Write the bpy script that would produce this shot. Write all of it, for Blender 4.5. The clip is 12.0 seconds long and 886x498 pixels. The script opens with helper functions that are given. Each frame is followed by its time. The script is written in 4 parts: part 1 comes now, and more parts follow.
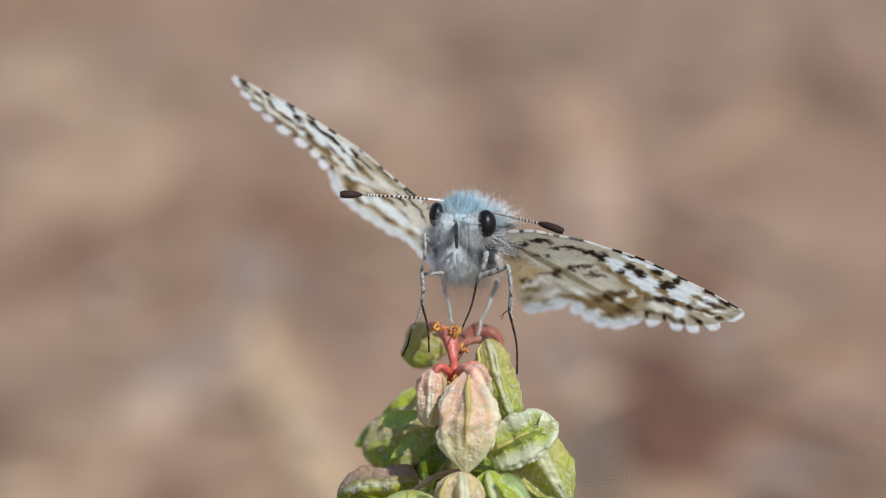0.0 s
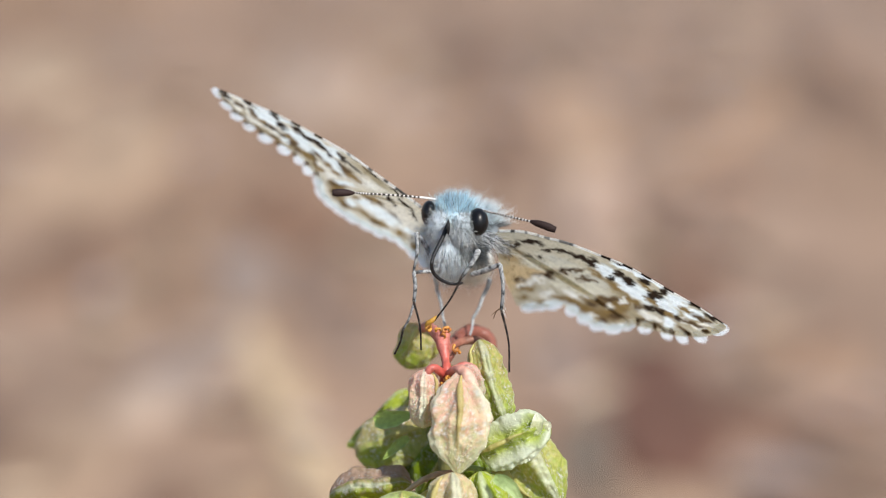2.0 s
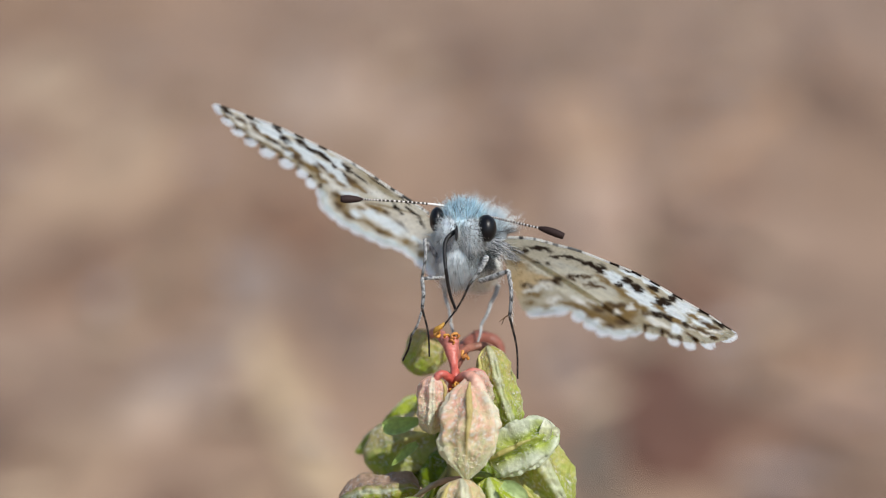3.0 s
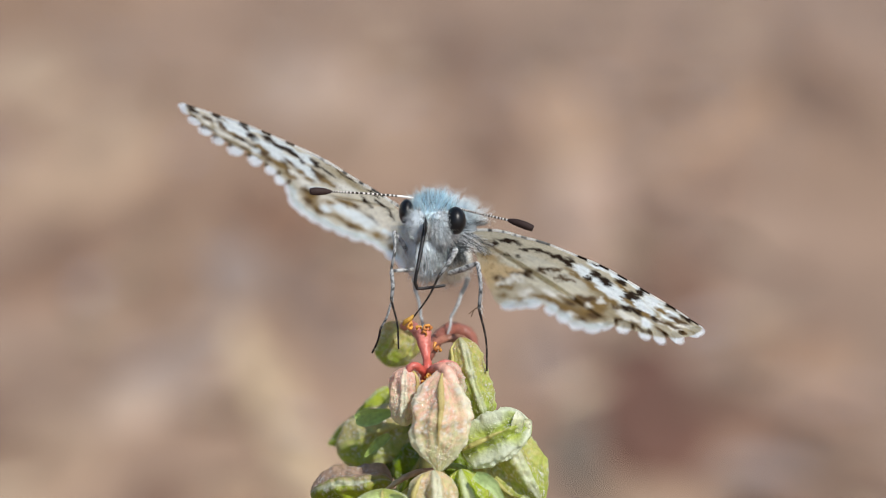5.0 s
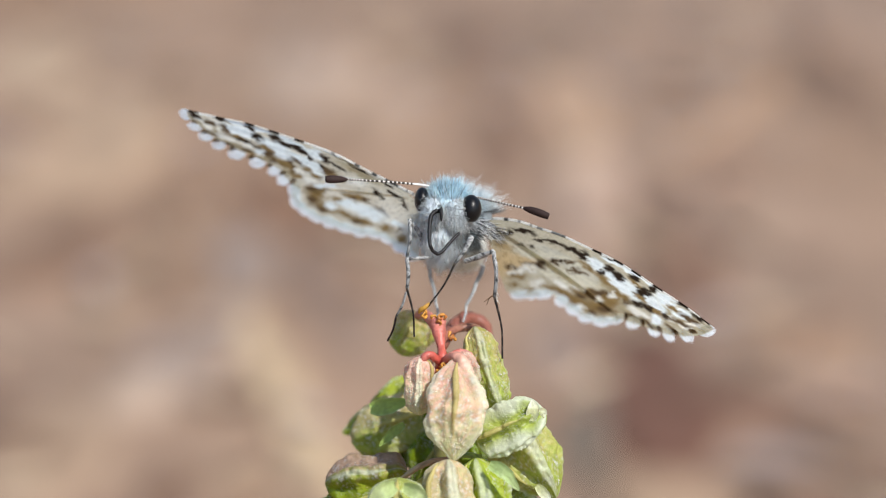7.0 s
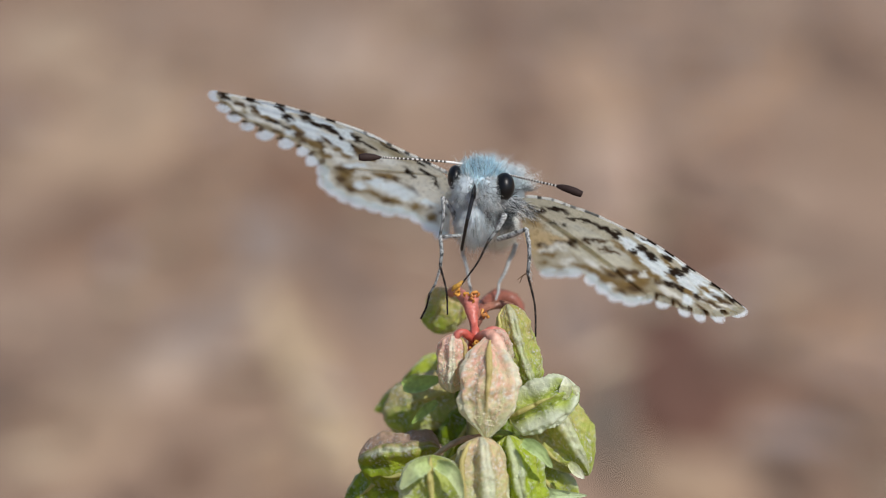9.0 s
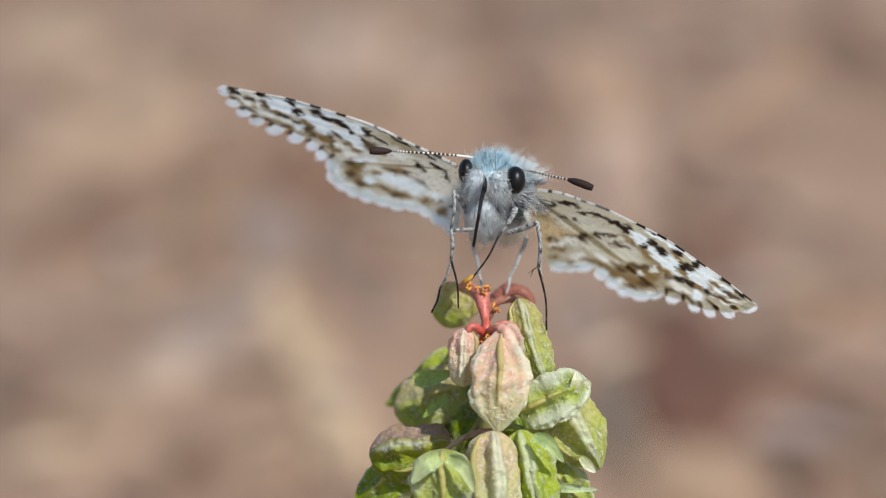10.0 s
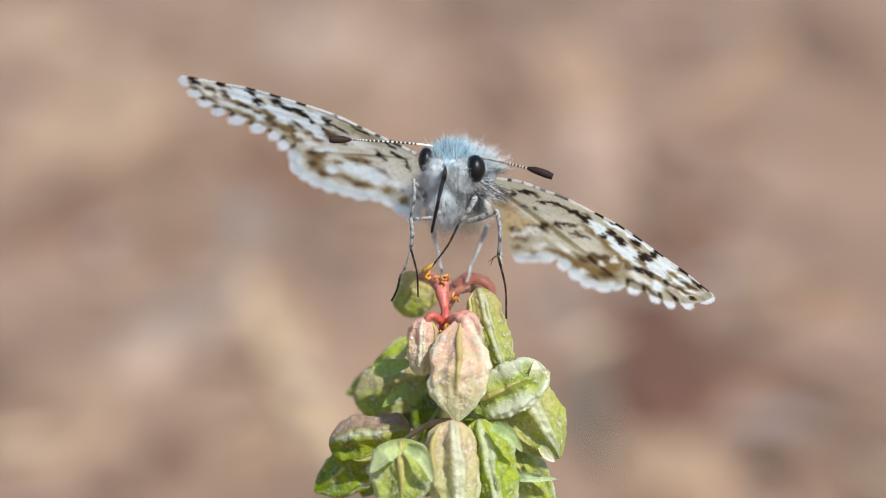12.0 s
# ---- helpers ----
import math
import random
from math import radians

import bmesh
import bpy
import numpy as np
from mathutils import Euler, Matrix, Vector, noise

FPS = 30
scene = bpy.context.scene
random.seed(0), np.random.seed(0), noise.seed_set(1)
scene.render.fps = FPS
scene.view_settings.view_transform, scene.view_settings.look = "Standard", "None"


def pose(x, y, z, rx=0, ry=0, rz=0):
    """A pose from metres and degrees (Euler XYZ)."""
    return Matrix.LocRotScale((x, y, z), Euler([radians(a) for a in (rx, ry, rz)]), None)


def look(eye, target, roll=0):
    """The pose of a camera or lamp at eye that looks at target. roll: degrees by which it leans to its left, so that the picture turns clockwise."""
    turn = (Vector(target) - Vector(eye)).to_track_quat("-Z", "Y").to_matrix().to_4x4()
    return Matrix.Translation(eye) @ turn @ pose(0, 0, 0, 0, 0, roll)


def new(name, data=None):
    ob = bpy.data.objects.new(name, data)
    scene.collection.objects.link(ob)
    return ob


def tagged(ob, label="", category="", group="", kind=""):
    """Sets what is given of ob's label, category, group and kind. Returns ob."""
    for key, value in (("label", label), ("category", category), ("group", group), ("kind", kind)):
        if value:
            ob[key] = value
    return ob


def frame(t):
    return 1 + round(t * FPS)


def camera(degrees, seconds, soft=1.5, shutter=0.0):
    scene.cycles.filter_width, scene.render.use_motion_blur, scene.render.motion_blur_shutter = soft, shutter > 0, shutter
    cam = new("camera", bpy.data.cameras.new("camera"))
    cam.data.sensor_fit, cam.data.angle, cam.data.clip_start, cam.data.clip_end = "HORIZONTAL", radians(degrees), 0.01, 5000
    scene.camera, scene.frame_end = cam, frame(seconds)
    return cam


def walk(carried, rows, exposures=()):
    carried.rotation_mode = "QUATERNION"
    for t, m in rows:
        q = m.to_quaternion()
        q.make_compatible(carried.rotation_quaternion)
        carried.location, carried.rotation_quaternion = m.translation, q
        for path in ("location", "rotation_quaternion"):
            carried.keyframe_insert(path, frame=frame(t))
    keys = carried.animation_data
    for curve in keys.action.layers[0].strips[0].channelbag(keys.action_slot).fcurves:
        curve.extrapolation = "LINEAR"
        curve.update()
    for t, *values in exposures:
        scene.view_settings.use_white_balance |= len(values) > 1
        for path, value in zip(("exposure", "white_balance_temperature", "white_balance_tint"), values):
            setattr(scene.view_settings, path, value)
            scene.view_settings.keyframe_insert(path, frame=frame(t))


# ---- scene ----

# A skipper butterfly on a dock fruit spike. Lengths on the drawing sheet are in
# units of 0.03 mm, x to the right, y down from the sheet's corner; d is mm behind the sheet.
UNIT, REACH = 0.03e-3, 0.1334
STAND = pose(0, 0, 0.34, -20, 0, 0)


def at(x, y, d=0.0):
    k = UNIT * (1 + d * 1e-3 / REACH)
    return Vector(((x - 784) * k, d * 1e-3, (441 - y) * k))


# ---- camera ----
cam = camera(20.0, 12.0, soft=1.1)
cam.data.dof.use_dof = True
cam.data.dof.focus_distance = REACH
cam.data.dof.aperture_fstop = 27.0
# seconds, shift of the subject across and down, in sheet units
SWAY = [
    (0.0, 15.3, 90.3), (0.2, 17.3, 86.0), (0.3, 13.3, 87.0), (0.5, 18.4, 88.8), (0.7, -10.0, 90.0), (0.8, -3.0, 91.0),
    (1.0, 1.6, 84.2), (1.2, -7.0, 90.0), (1.3, -25.0, 91.0), (1.5, -33.7, 90.3), (1.7, -21.0, 99.0), (1.8, -25.0, 97.0),
    (2.0, 1.6, 91.8), (2.2, -2.0, 96.0), (2.3, -1.0, 96.5), (2.5, 19.9, 101.0), (2.7, 17.3, 101.0), (2.8, 8.2, 102.0),
    (3.0, 16.9, 102.6), (3.2, 11.3, 101.0), (4.8, -32.0, 88.0), (5.0, -32.1, 88.0), (5.2, -9.0, 94.0), (5.3, 8.0, 94.0),
    (5.5, 23.0, 88.8), (5.7, 24.4, 96.0), (5.8, 40.6, 97.0), (6.0, 47.5, 91.8), (6.2, 12.3, 91.0), (6.3, 1.2, 93.0),
    (6.5, 59.7, 93.4), (6.7, 45.6, 83.0), (6.8, 11.3, 73.0), (7.0, -6.1, 68.9), (7.2, 8.2, 78.0), (8.8, 44.6, 35.0),
    (9.0, 52.1, 29.1), (9.2, 62.8, 31.0), (9.3, 57.7, 31.0), (9.5, 70.5, 19.9), (9.7, 54.7, 22.0), (9.8, 51.7, 23.0),
    (10.0, 72.0, 18.6), (10.2, 97.0, 18.5), (10.3, 98.0, 17.5), (10.5, 84.2, 9.2), (10.7, 80.0, 10.0), (10.8, 59.0, 10.0),
    (11.0, 24.5, 6.1), (11.2, 34.0, 6.5), (11.3, 24.0, 8.5), (11.5, 0.0, 6.1), (11.7, -16.7, 12.5), (11.8, 2.0, 7.5),
    (12.0, 0.0, 0.0),
]
SLIDE_X, SLIDE_Y = 0.45, 0.02


def eye_pose(sx, sy):
    mx, my = SLIDE_X * sx, SLIDE_Y * sy
    turn = math.degrees(UNIT / REACH)
    return STAND @ pose(-mx * UNIT, -REACH, my * UNIT, 90 + turn * (sy - my), 0, turn * (sx - mx))


# the camera's automatic exposure, in stops
STOPS = [(0.0, -0.27), (0.5, -0.15), (1.0, 0.08), (1.5, -0.04), (2.0, 0.0), (2.5, -0.02), (3.0, -0.25), (3.2, -0.22), (5.0, -0.15), (5.5, -0.06), (6.0, -0.09), (6.3, -0.02), (6.5, -0.2), (7.0, -0.02), (7.3, -0.05), (8.8, -0.38), (9.0, -0.38), (9.5, -0.27), (10.0, -0.22), (10.5, -0.31), (11.0, -0.27), (11.5, -0.24), (12.0, 0.0)]
walk(cam, [(t, eye_pose(sx, sy)) for t, sx, sy in SWAY], STOPS)

# ---- light ----
world = bpy.data.worlds.new("sky")
scene.world = world
world.use_nodes = True
SUN_WAY = Vector((0.43, -0.49, 0.76)).normalized()
sky = world.node_tree.nodes.new("ShaderNodeTexSky")
sky.sky_type, sky.sun_disc = "NISHITA", False
sky.sun_elevation = math.asin(SUN_WAY.z)
sky.sun_rotation = math.atan2(SUN_WAY.x, SUN_WAY.y)
world.node_tree.nodes["Background"].inputs["Strength"].default_value = 0.15
world.node_tree.links.new(sky.outputs[0], world.node_tree.nodes["Background"].inputs[0])
sun = new("sun", bpy.data.lights.new("sun", "SUN"))
sun.data.energy, sun.data.angle, sun.data.color = 5.3, radians(0.6), (1.0, 0.965, 0.91)
sun.matrix_world = look(SUN_WAY * 3, (0, 0, 0))


# ---- materials ----
def material(name, rough=0.6, colour=None, through_light=0.0, bump=0.0, scale=3000.0, specular=0.4, sheen=0.0, vary=0.12, metal=0.0, coat=0.0, cells=0.0):
    """Takes its colour from the mesh's 'tone' attribute, or from colour; two scales of grain and a fine relief."""
    m = bpy.data.materials.new(name)
    m.use_nodes = True
    nt = m.node_tree
    n, link = nt.nodes, nt.links.new
    bsdf, out = n["Principled BSDF"], n["Material Output"]
    if colour is None:
        src = n.new("ShaderNodeAttribute")
        src.attribute_name = "tone"
        base = src.outputs["Color"]
    else:
        src = n.new("ShaderNodeRGB")
        src.outputs[0].default_value = (*colour, 1)
        base = src.outputs[0]
    co = n.new("ShaderNodeTexCoord")
    fine, broad = n.new("ShaderNodeTexNoise"), n.new("ShaderNodeTexNoise")
    fine.inputs["Scale"].default_value, fine.inputs["Detail"].default_value = scale, 4
    broad.inputs["Scale"].default_value, broad.inputs["Detail"].default_value = scale / 7, 3
    for tex in (fine, broad):
        link(co.outputs["Object"], tex.inputs["Vector"])
    mix = n.new("ShaderNodeMath")
    mix.operation = "ADD"
    link(fine.outputs["Fac"], mix.inputs[0]), link(broad.outputs["Fac"], mix.inputs[1])
    span = n.new("ShaderNodeMapRange")
    span.inputs["From Min"].default_value, span.inputs["From Max"].default_value = 0.6, 1.4
    span.inputs["To Min"].default_value, span.inputs["To Max"].default_value = 1 - vary, 1 + vary
    link(mix.outputs[0], span.inputs["Value"])
    grain = n.new("ShaderNodeMix")
    grain.data_type, grain.blend_type = "RGBA", "MULTIPLY"
    grain.inputs["Factor"].default_value = 1
    link(base, grain.inputs["A"]), link(span.outputs[0], grain.inputs["B"])
    link(grain.outputs["Result"], bsdf.inputs["Base Color"])
    bsdf.inputs["Roughness"].default_value = rough
    bsdf.inputs["Specular IOR Level"].default_value = specular
    bsdf.inputs["Sheen Weight"].default_value = sheen
    bsdf.inputs["Metallic"].default_value = metal
    bsdf.inputs["Coat Weight"].default_value = coat
    if bump:
        b = n.new("ShaderNodeBump")
        b.inputs["Strength"].default_value, b.inputs["Distance"].default_value = 1.0, 0.5 * bump / scale
        link(fine.outputs["Fac"], b.inputs["Height"])
        link(b.outputs[0], bsdf.inputs["Normal"])
        if cells:                                  # small wet-looking papillae
            cell, drop = n.new("ShaderNodeTexVoronoi"), n.new("ShaderNodeBump")
            cell.feature, cell.inputs["Scale"].default_value = "SMOOTH_F1", cells
            drop.invert = True
            drop.inputs["Strength"].default_value, drop.inputs["Distance"].default_value = 1.0, 0.42 / cells
            link(co.outputs["Object"], cell.inputs["Vector"]), link(cell.outputs["Distance"], drop.inputs["Height"])
            link(b.outputs[0], drop.inputs["Normal"]), link(drop.outputs[0], bsdf.inputs["Normal"])
    if through_light:
        tr, ms = n.new("ShaderNodeBsdfTranslucent"), n.new("ShaderNodeMixShader")
        link(grain.outputs["Result"], tr.inputs["Color"])
        ms.inputs[0].default_value = through_light
        link(bsdf.outputs[0], ms.inputs[1]), link(tr.outputs[0], ms.inputs[2]), link(ms.outputs[0], out.inputs["Surface"])
    return m


M_WING = material("wing_scales", 0.75, through_light=0.84, bump=0.35, scale=9000, specular=0.2, vary=0.14)
M_FRINGE = material("wing_fringe", 0.7, through_light=0.8, scale=9000, specular=0.2)
M_HAIR = material("body_hair", 0.5, through_light=0.3, scale=6000, specular=0.12, vary=0.1)
M_SKIN = material("body_skin", 0.8, scale=9000, bump=0.5, vary=0.12)
M_EYE = material("compound_eye", 0.36, (0.004, 0.004, 0.005), scale=26000, bump=0.15, specular=0.3)
M_LEG = material("leg_scales", 0.7, scale=9000, bump=0.3, vary=0.3, specular=0.15)
M_TONGUE = material("proboscis_skin", 0.5, (0.009, 0.008, 0.009), scale=7000, bump=0.2)
M_FRUIT = material("fruit_valve", 0.42, through_light=0.42, bump=0.5, scale=5200, specular=0.35, vary=0.16, cells=13000)
M_PAPILLA = material("papilla", 0.16, through_light=0.3, scale=9000, specular=0.9, vary=0.1)
M_STALK = material("fruit_stalk", 0.4, through_light=0.15, bump=0.4, scale=3600, vary=0.2)
M_STEM = material("stem", 0.5, (0.2, 0.2, 0.07), bump=0.4, scale=2500, vary=0.25)
M_SOIL = material("dry_soil", 0.95, bump=0.6, scale=60, vary=0.3, specular=0.1)
M_STRAW = material("dry_straw", 0.8, bump=0.4, scale=300, vary=0.25)
M_LEAF = material("dead_leaf", 0.85, bump=0.4, scale=200, vary=0.3)
M_STONE = material("stone", 0.9, bump=0.6, scale=120, vary=0.2)


# ---- building ----
def part(name, verts, faces, mat, parent=None, label="", tones=None, m=None, smooth=True):
    me = bpy.data.meshes.new(name)
    me.from_pydata([tuple(v) for v in verts], [], [tuple(f) for f in faces])
    if tones is not None:
        a = me.color_attributes.new("tone", "FLOAT_COLOR", "POINT")
        a.data.foreach_set("color", np.hstack([np.asarray(tones, float), np.ones((len(verts), 1))]).ravel())
    me.materials.append(mat)
    if smooth:
        me.polygons.foreach_set("use_smooth", [True] * len(me.polygons))
    me.update()
    ob = new(name, me)
    ob.parent = parent
    if m is not None:
        ob.matrix_local = m
    return tagged(ob, label)


def smooth_line(points, steps):
    """A Catmull-Rom curve through points."""
    p = np.array([tuple(v) for v in points], float)
    p = np.vstack([2 * p[0] - p[1], p, 2 * p[-1] - p[-2]])
    out = []
    for i in range(1, len(p) - 2):
        for k in range(steps):
            t = k / steps
            out.append(0.5 * (2 * p[i] + (p[i + 1] - p[i - 1]) * t + (2 * p[i - 1] - 5 * p[i] + 4 * p[i + 1] - p[i + 2]) * t * t + (3 * p[i] - p[i - 1] - 3 * p[i + 1] + p[i + 2]) * t ** 3))
    out.append(p[-2])
    return np.array(out)


def tube(line, radii, sides=8, tone=None):
    """A closed tube along line; radii are spread along it. Returns verts, faces, tones."""
    line = np.asarray(line, float)
    n = len(line)
    r = np.interp(np.linspace(0, 1, n), np.linspace(0, 1, len(radii)), radii)
    tang = np.gradient(line, axis=0)
    tang /= np.linalg.norm(tang, axis=1)[:, None] + 1e-12
    side = np.cross(tang[0], (0.3, 0.9, 0.2))
    verts = []
    for i in range(n):
        side = side - tang[i] * side.dot(tang[i])
        side /= np.linalg.norm(side)
        up = np.cross(tang[i], side)
        for k in range(sides):
            a = math.tau * k / sides
            verts.append(line[i] + r[i] * (math.cos(a) * side + math.sin(a) * up))
    faces = [(i * sides + k, i * sides + (k + 1) % sides, (i + 1) * sides + (k + 1) % sides, (i + 1) * sides + k) for i in range(n - 1) for k in range(sides)]
    faces += [tuple(reversed(range(sides))), tuple(range((n - 1) * sides, n * sides))]
    tones = None
    if tone is not None:
        tones = np.array([tone(i / (n - 1), k / sides) for i in range(n) for k in range(sides)])
    return np.array(verts), faces, tones


def ellipsoid(centre, radii, rows=24, cols=32):
    verts, faces = [], []
    for i in range(rows + 1):
        p = math.pi * i / rows
        for k in range(cols):
            a = math.tau * k / cols
            verts.append((centre[0] + radii[0] * math.sin(p) * math.cos(a), centre[1] + radii[1] * math.sin(p) * math.sin(a), centre[2] + radii[2] * math.cos(p)))
    for i in range(rows):
        for k in range(cols):
            faces.append((i * cols + k, i * cols + (k + 1) % cols, (i + 1) * cols + (k + 1) % cols, (i + 1) * cols + k))
    return np.array(verts), faces


def hairs(roots, ways, lengths, widths, root_tones, tip_tones, sag=(0, 0, -0.25), skins=None):
    """Bent tapering hairs with three sides each. Returns verts, faces, tones."""
    roots, ways = np.asarray(roots, float), np.asarray(ways, float)
    ways = ways / np.linalg.norm(ways, axis=1)[:, None]
    n = len(roots)
    lengths, widths = np.asarray(lengths, float)[:, None], np.asarray(widths, float)[:, None]
    s = np.cross(ways, np.random.normal(size=(n, 3)) if skins is None else np.asarray(skins) + np.random.normal(size=(n, 3)) * 0.25)
    s /= np.linalg.norm(s, axis=1)[:, None] + 1e-9
    u = np.cross(ways, s) * (1.0 if skins is None else 0.3)
    mid = roots + ways * lengths * 0.55
    tip = roots + (ways + np.asarray(sag) * 0.5 + np.random.normal(size=(n, 3)) * 0.12) * lengths
    rings = []
    for base, w in ((roots, widths), (mid, widths * 0.75)):
        for a in (0, math.tau / 3, 2 * math.tau / 3):
            rings.append(base + w * (math.cos(a) * s + math.sin(a) * u))
    verts = np.stack([*rings, tip], 1).reshape(-1, 3)
    rt, tt = np.asarray(root_tones, float), np.asarray(tip_tones, float)
    tones = np.stack([rt] * 3 + [0.5 * (rt + tt)] * 3 + [tt], 1).reshape(-1, 3)
    faces = []
    for b in range(0, 7 * n, 7):
        for k in range(3):
            j = (k + 1) % 3
            faces.append((b + k, b + j, b + 3 + j, b + 3 + k))
            faces.append((b + 3 + k, b + 3 + j, b + 6))
    return verts, faces, tones


def noise3(p, scale, seed=0.0):
    return noise.noise(Vector((p[0] * scale + seed, p[1] * scale - seed, p[2] * scale + 0.5 * seed)))


def thing(name, label, category, m=STAND, group=""):
    return tagged(at_pose(new(name), m), label, category, group)


def at_pose(ob, m):
    ob.matrix_world = m
    return ob


# ---- ground ----
def make_ground():
    ring = [0.0] + [0.12 * 1.13 ** i for i in range(90)]
    cols = 96
    verts, tones = [], []
    for r in ring:
        for k in range(cols):
            a = math.tau * k / cols
            x, y = r * math.cos(a), 1.0 + r * math.sin(a)
            h = 0.006 * noise.noise(Vector((x * 9, y * 9, 0))) if r < 8 else 0.0
            verts.append((x, y, h))
            f = noise.fractal(Vector((x * 7, y * 2.6, 3)), 1.0, 2.0, 4)
            g = noise.noise(Vector((x * 5, y * 3, 9)))
            c = np.array((0.266, 0.180, 0.127)) * (1 + 0.10 * f)
            c = c + np.array((0.0, 0.010, 0.018)) * g
            tones.append(np.clip(c, 0.02, 0.8))
    faces = [(i * cols + k, i * cols + (k + 1) % cols, (i + 1) * cols + (k + 1) % cols, (i + 1) * cols + k) for i in range(len(ring) - 1) for k in range(cols)]
    g = part("ground", verts, faces, M_SOIL, tones=tones)
    tagged(g, "dry pinkish-brown bare soil with pale and rusty patches", "ground", kind="structure")


make_ground()
EYE_AT = STAND @ Vector((0, -REACH, 0))


def on_ground(x, y):
    """The place on the soil that lies behind a place on the sheet."""
    way = STAND @ at(x, y) - EYE_AT
    return EYE_AT + way * (-EYE_AT.z / way.z)


def debris(name, label, category, x, y, wide, tall, turn, tone, mat, dome, seed):
    """A flat thing on the soil with an uneven outline: a dead leaf, a stone or a strip of straw."""
    c = on_ground(x, y)
    k = (c - EYE_AT).length / REACH * UNIT
    slope = EYE_AT.z / (c - EYE_AT).length
    rows, cols = 10, 40
    verts, tones = [], []
    ca, sa = math.cos(radians(turn)), math.sin(radians(turn))
    for i in range(rows + 1):
        r = i / rows
        for j in range(cols):
            a = math.tau * j / cols
            w = 1 + 0.28 * noise.noise(Vector((math.cos(a) * 1.4, math.sin(a) * 1.4, seed)))
            px, py = r * w * wide * math.cos(a), r * w * tall * math.sin(a)
            qx, qy = px * ca - py * sa, px * sa + py * ca
            h = dome * math.sqrt(max(0.0, 1 - r * r)) + 0.0015 + 0.15 * dome * noise.noise(Vector((px * 0.03, py * 0.03, seed)))
            verts.append((c.x + qx * k, c.y - qy * k / slope, h if r < 1 else -0.006))
            tones.append(np.clip(np.array(tone) * np.array((1.03, 1.0, 0.93)) * (1 + 0.3 * noise.noise(Vector((px * 0.02, py * 0.02, seed + 5)))), 0.01, 0.85))
    faces = [(i * cols + j, (i + 1) * cols + j, (i + 1) * cols + (j + 1) % cols, i * cols + (j + 1) % cols) for i in range(rows) for j in range(cols)]
    return tagged(part(name, verts, faces, mat, tones=tones), label, category, {"dead_leaf": "dead leaves on the soil", "stone": "stones on the soil", "straw_blade": "straw on the soil"}[name])


LEAF = ("dead_leaf", "withered rust-brown leaf lying on dry soil", "leaf")
DUSK = ("dead_leaf", "dark grey-brown withered leaf lying on dry soil", "leaf")
STONE = ("stone", "flat dusty grey stone lying on dry soil", "stone")
SAND = ("stone", "flat pale sandy stone lying on dry soil", "stone")
STRAW = ("straw_blade", "broad bleached straw blade lying on dry soil", "straw")
def scatter(kind, x, y, wide, tall, turn, tone, mat, dome):
    """A piece of debris; withered leaves lie with two crumbled bits beside them."""
    n = 1 + x * 0.013 + y * 0.007
    debris(*kind, x, y, wide * 0.9, tall * 0.9, turn, tone, mat, dome, n * 3.1)
    if mat is M_LEAF and dome > 0.002:
        for q in range(2):
            a = n * 1.7 + q * 2.6
            half = tuple(0.6 * c + 0.4 * g for c, g in zip(tone, (0.25, 0.168, 0.121)))
            debris(*kind, x + 0.95 * wide * math.cos(a), y + 0.95 * tall * math.sin(a), wide * random.uniform(0.3, 0.5), tall * random.uniform(0.3, 0.5), turn + 40 * q, half, mat, dome * 0.6, n * 3.1 + q)


scatter(STRAW, 505, 630, 240, 46, 55, (0.481, 0.364, 0.24), M_STRAW, 0.002)
scatter(STONE, 360, 560, 105, 75, -55, (0.299, 0.23, 0.195), M_STONE, 0.004)
scatter(STONE, 440, 410, 60, 80, -25, (0.253, 0.195, 0.168), M_STONE, 0.005)
scatter(STONE, 255, 630, 90, 45, -20, (0.368, 0.281, 0.226), M_STONE, 0.004)
# the next two dark leaf shapes stand for a shadow on the soil
scatter(DUSK, 570, 460, 55, 140, -30, (0.181, 0.125, 0.099), M_LEAF, 0.003)
scatter(DUSK, 640, 530, 55, 60, 0, (0.218, 0.15, 0.115), M_LEAF, 0.003)
scatter(LEAF, 500, 300, 90, 65, 25, (0.205, 0.117, 0.076), M_LEAF, 0.003)
scatter(LEAF, 110, 400, 140, 70, -8, (0.19, 0.115, 0.077), M_LEAF, 0.003)
scatter(SAND, 150, 185, 200, 110, -10, (0.315, 0.225, 0.16), M_STONE, 0.005)
scatter(STONE, 560, 60, 130, 80, 0, (0.331, 0.246, 0.195), M_STONE, 0.004)
scatter(STONE, 60, 50, 110, 60, 0, (0.355, 0.263, 0.192), M_STONE, 0.004)
scatter(DUSK, 230, 0, 70, 40, -30, (0.221, 0.156, 0.117), M_LEAF, 0.003)
scatter(DUSK, 840, 25, 85, 60, 0, (0.161, 0.101, 0.071), M_LEAF, 0.003)
scatter(DUSK, 890, 215, 50, 60, 0, (0.172, 0.106, 0.074), M_LEAF, 0.003)
scatter(SAND, 1055, 285, 70, 110, 14, (0.37, 0.269, 0.215), M_STONE, 0.004)
scatter(SAND, 1010, 120, 80, 80, 0, (0.342, 0.228, 0.158), M_STONE, 0.004)
scatter(LEAF, 1205, 400, 95, 100, -20, (0.159, 0.091, 0.063), M_LEAF, 0.003)
scatter(LEAF, 1165, 635, 135, 150, 0, (0.118, 0.057, 0.039), M_LEAF, 0.003)
scatter(LEAF, 1300, 640, 130, 60, 22, (0.159, 0.092, 0.065), M_LEAF, 0.003)
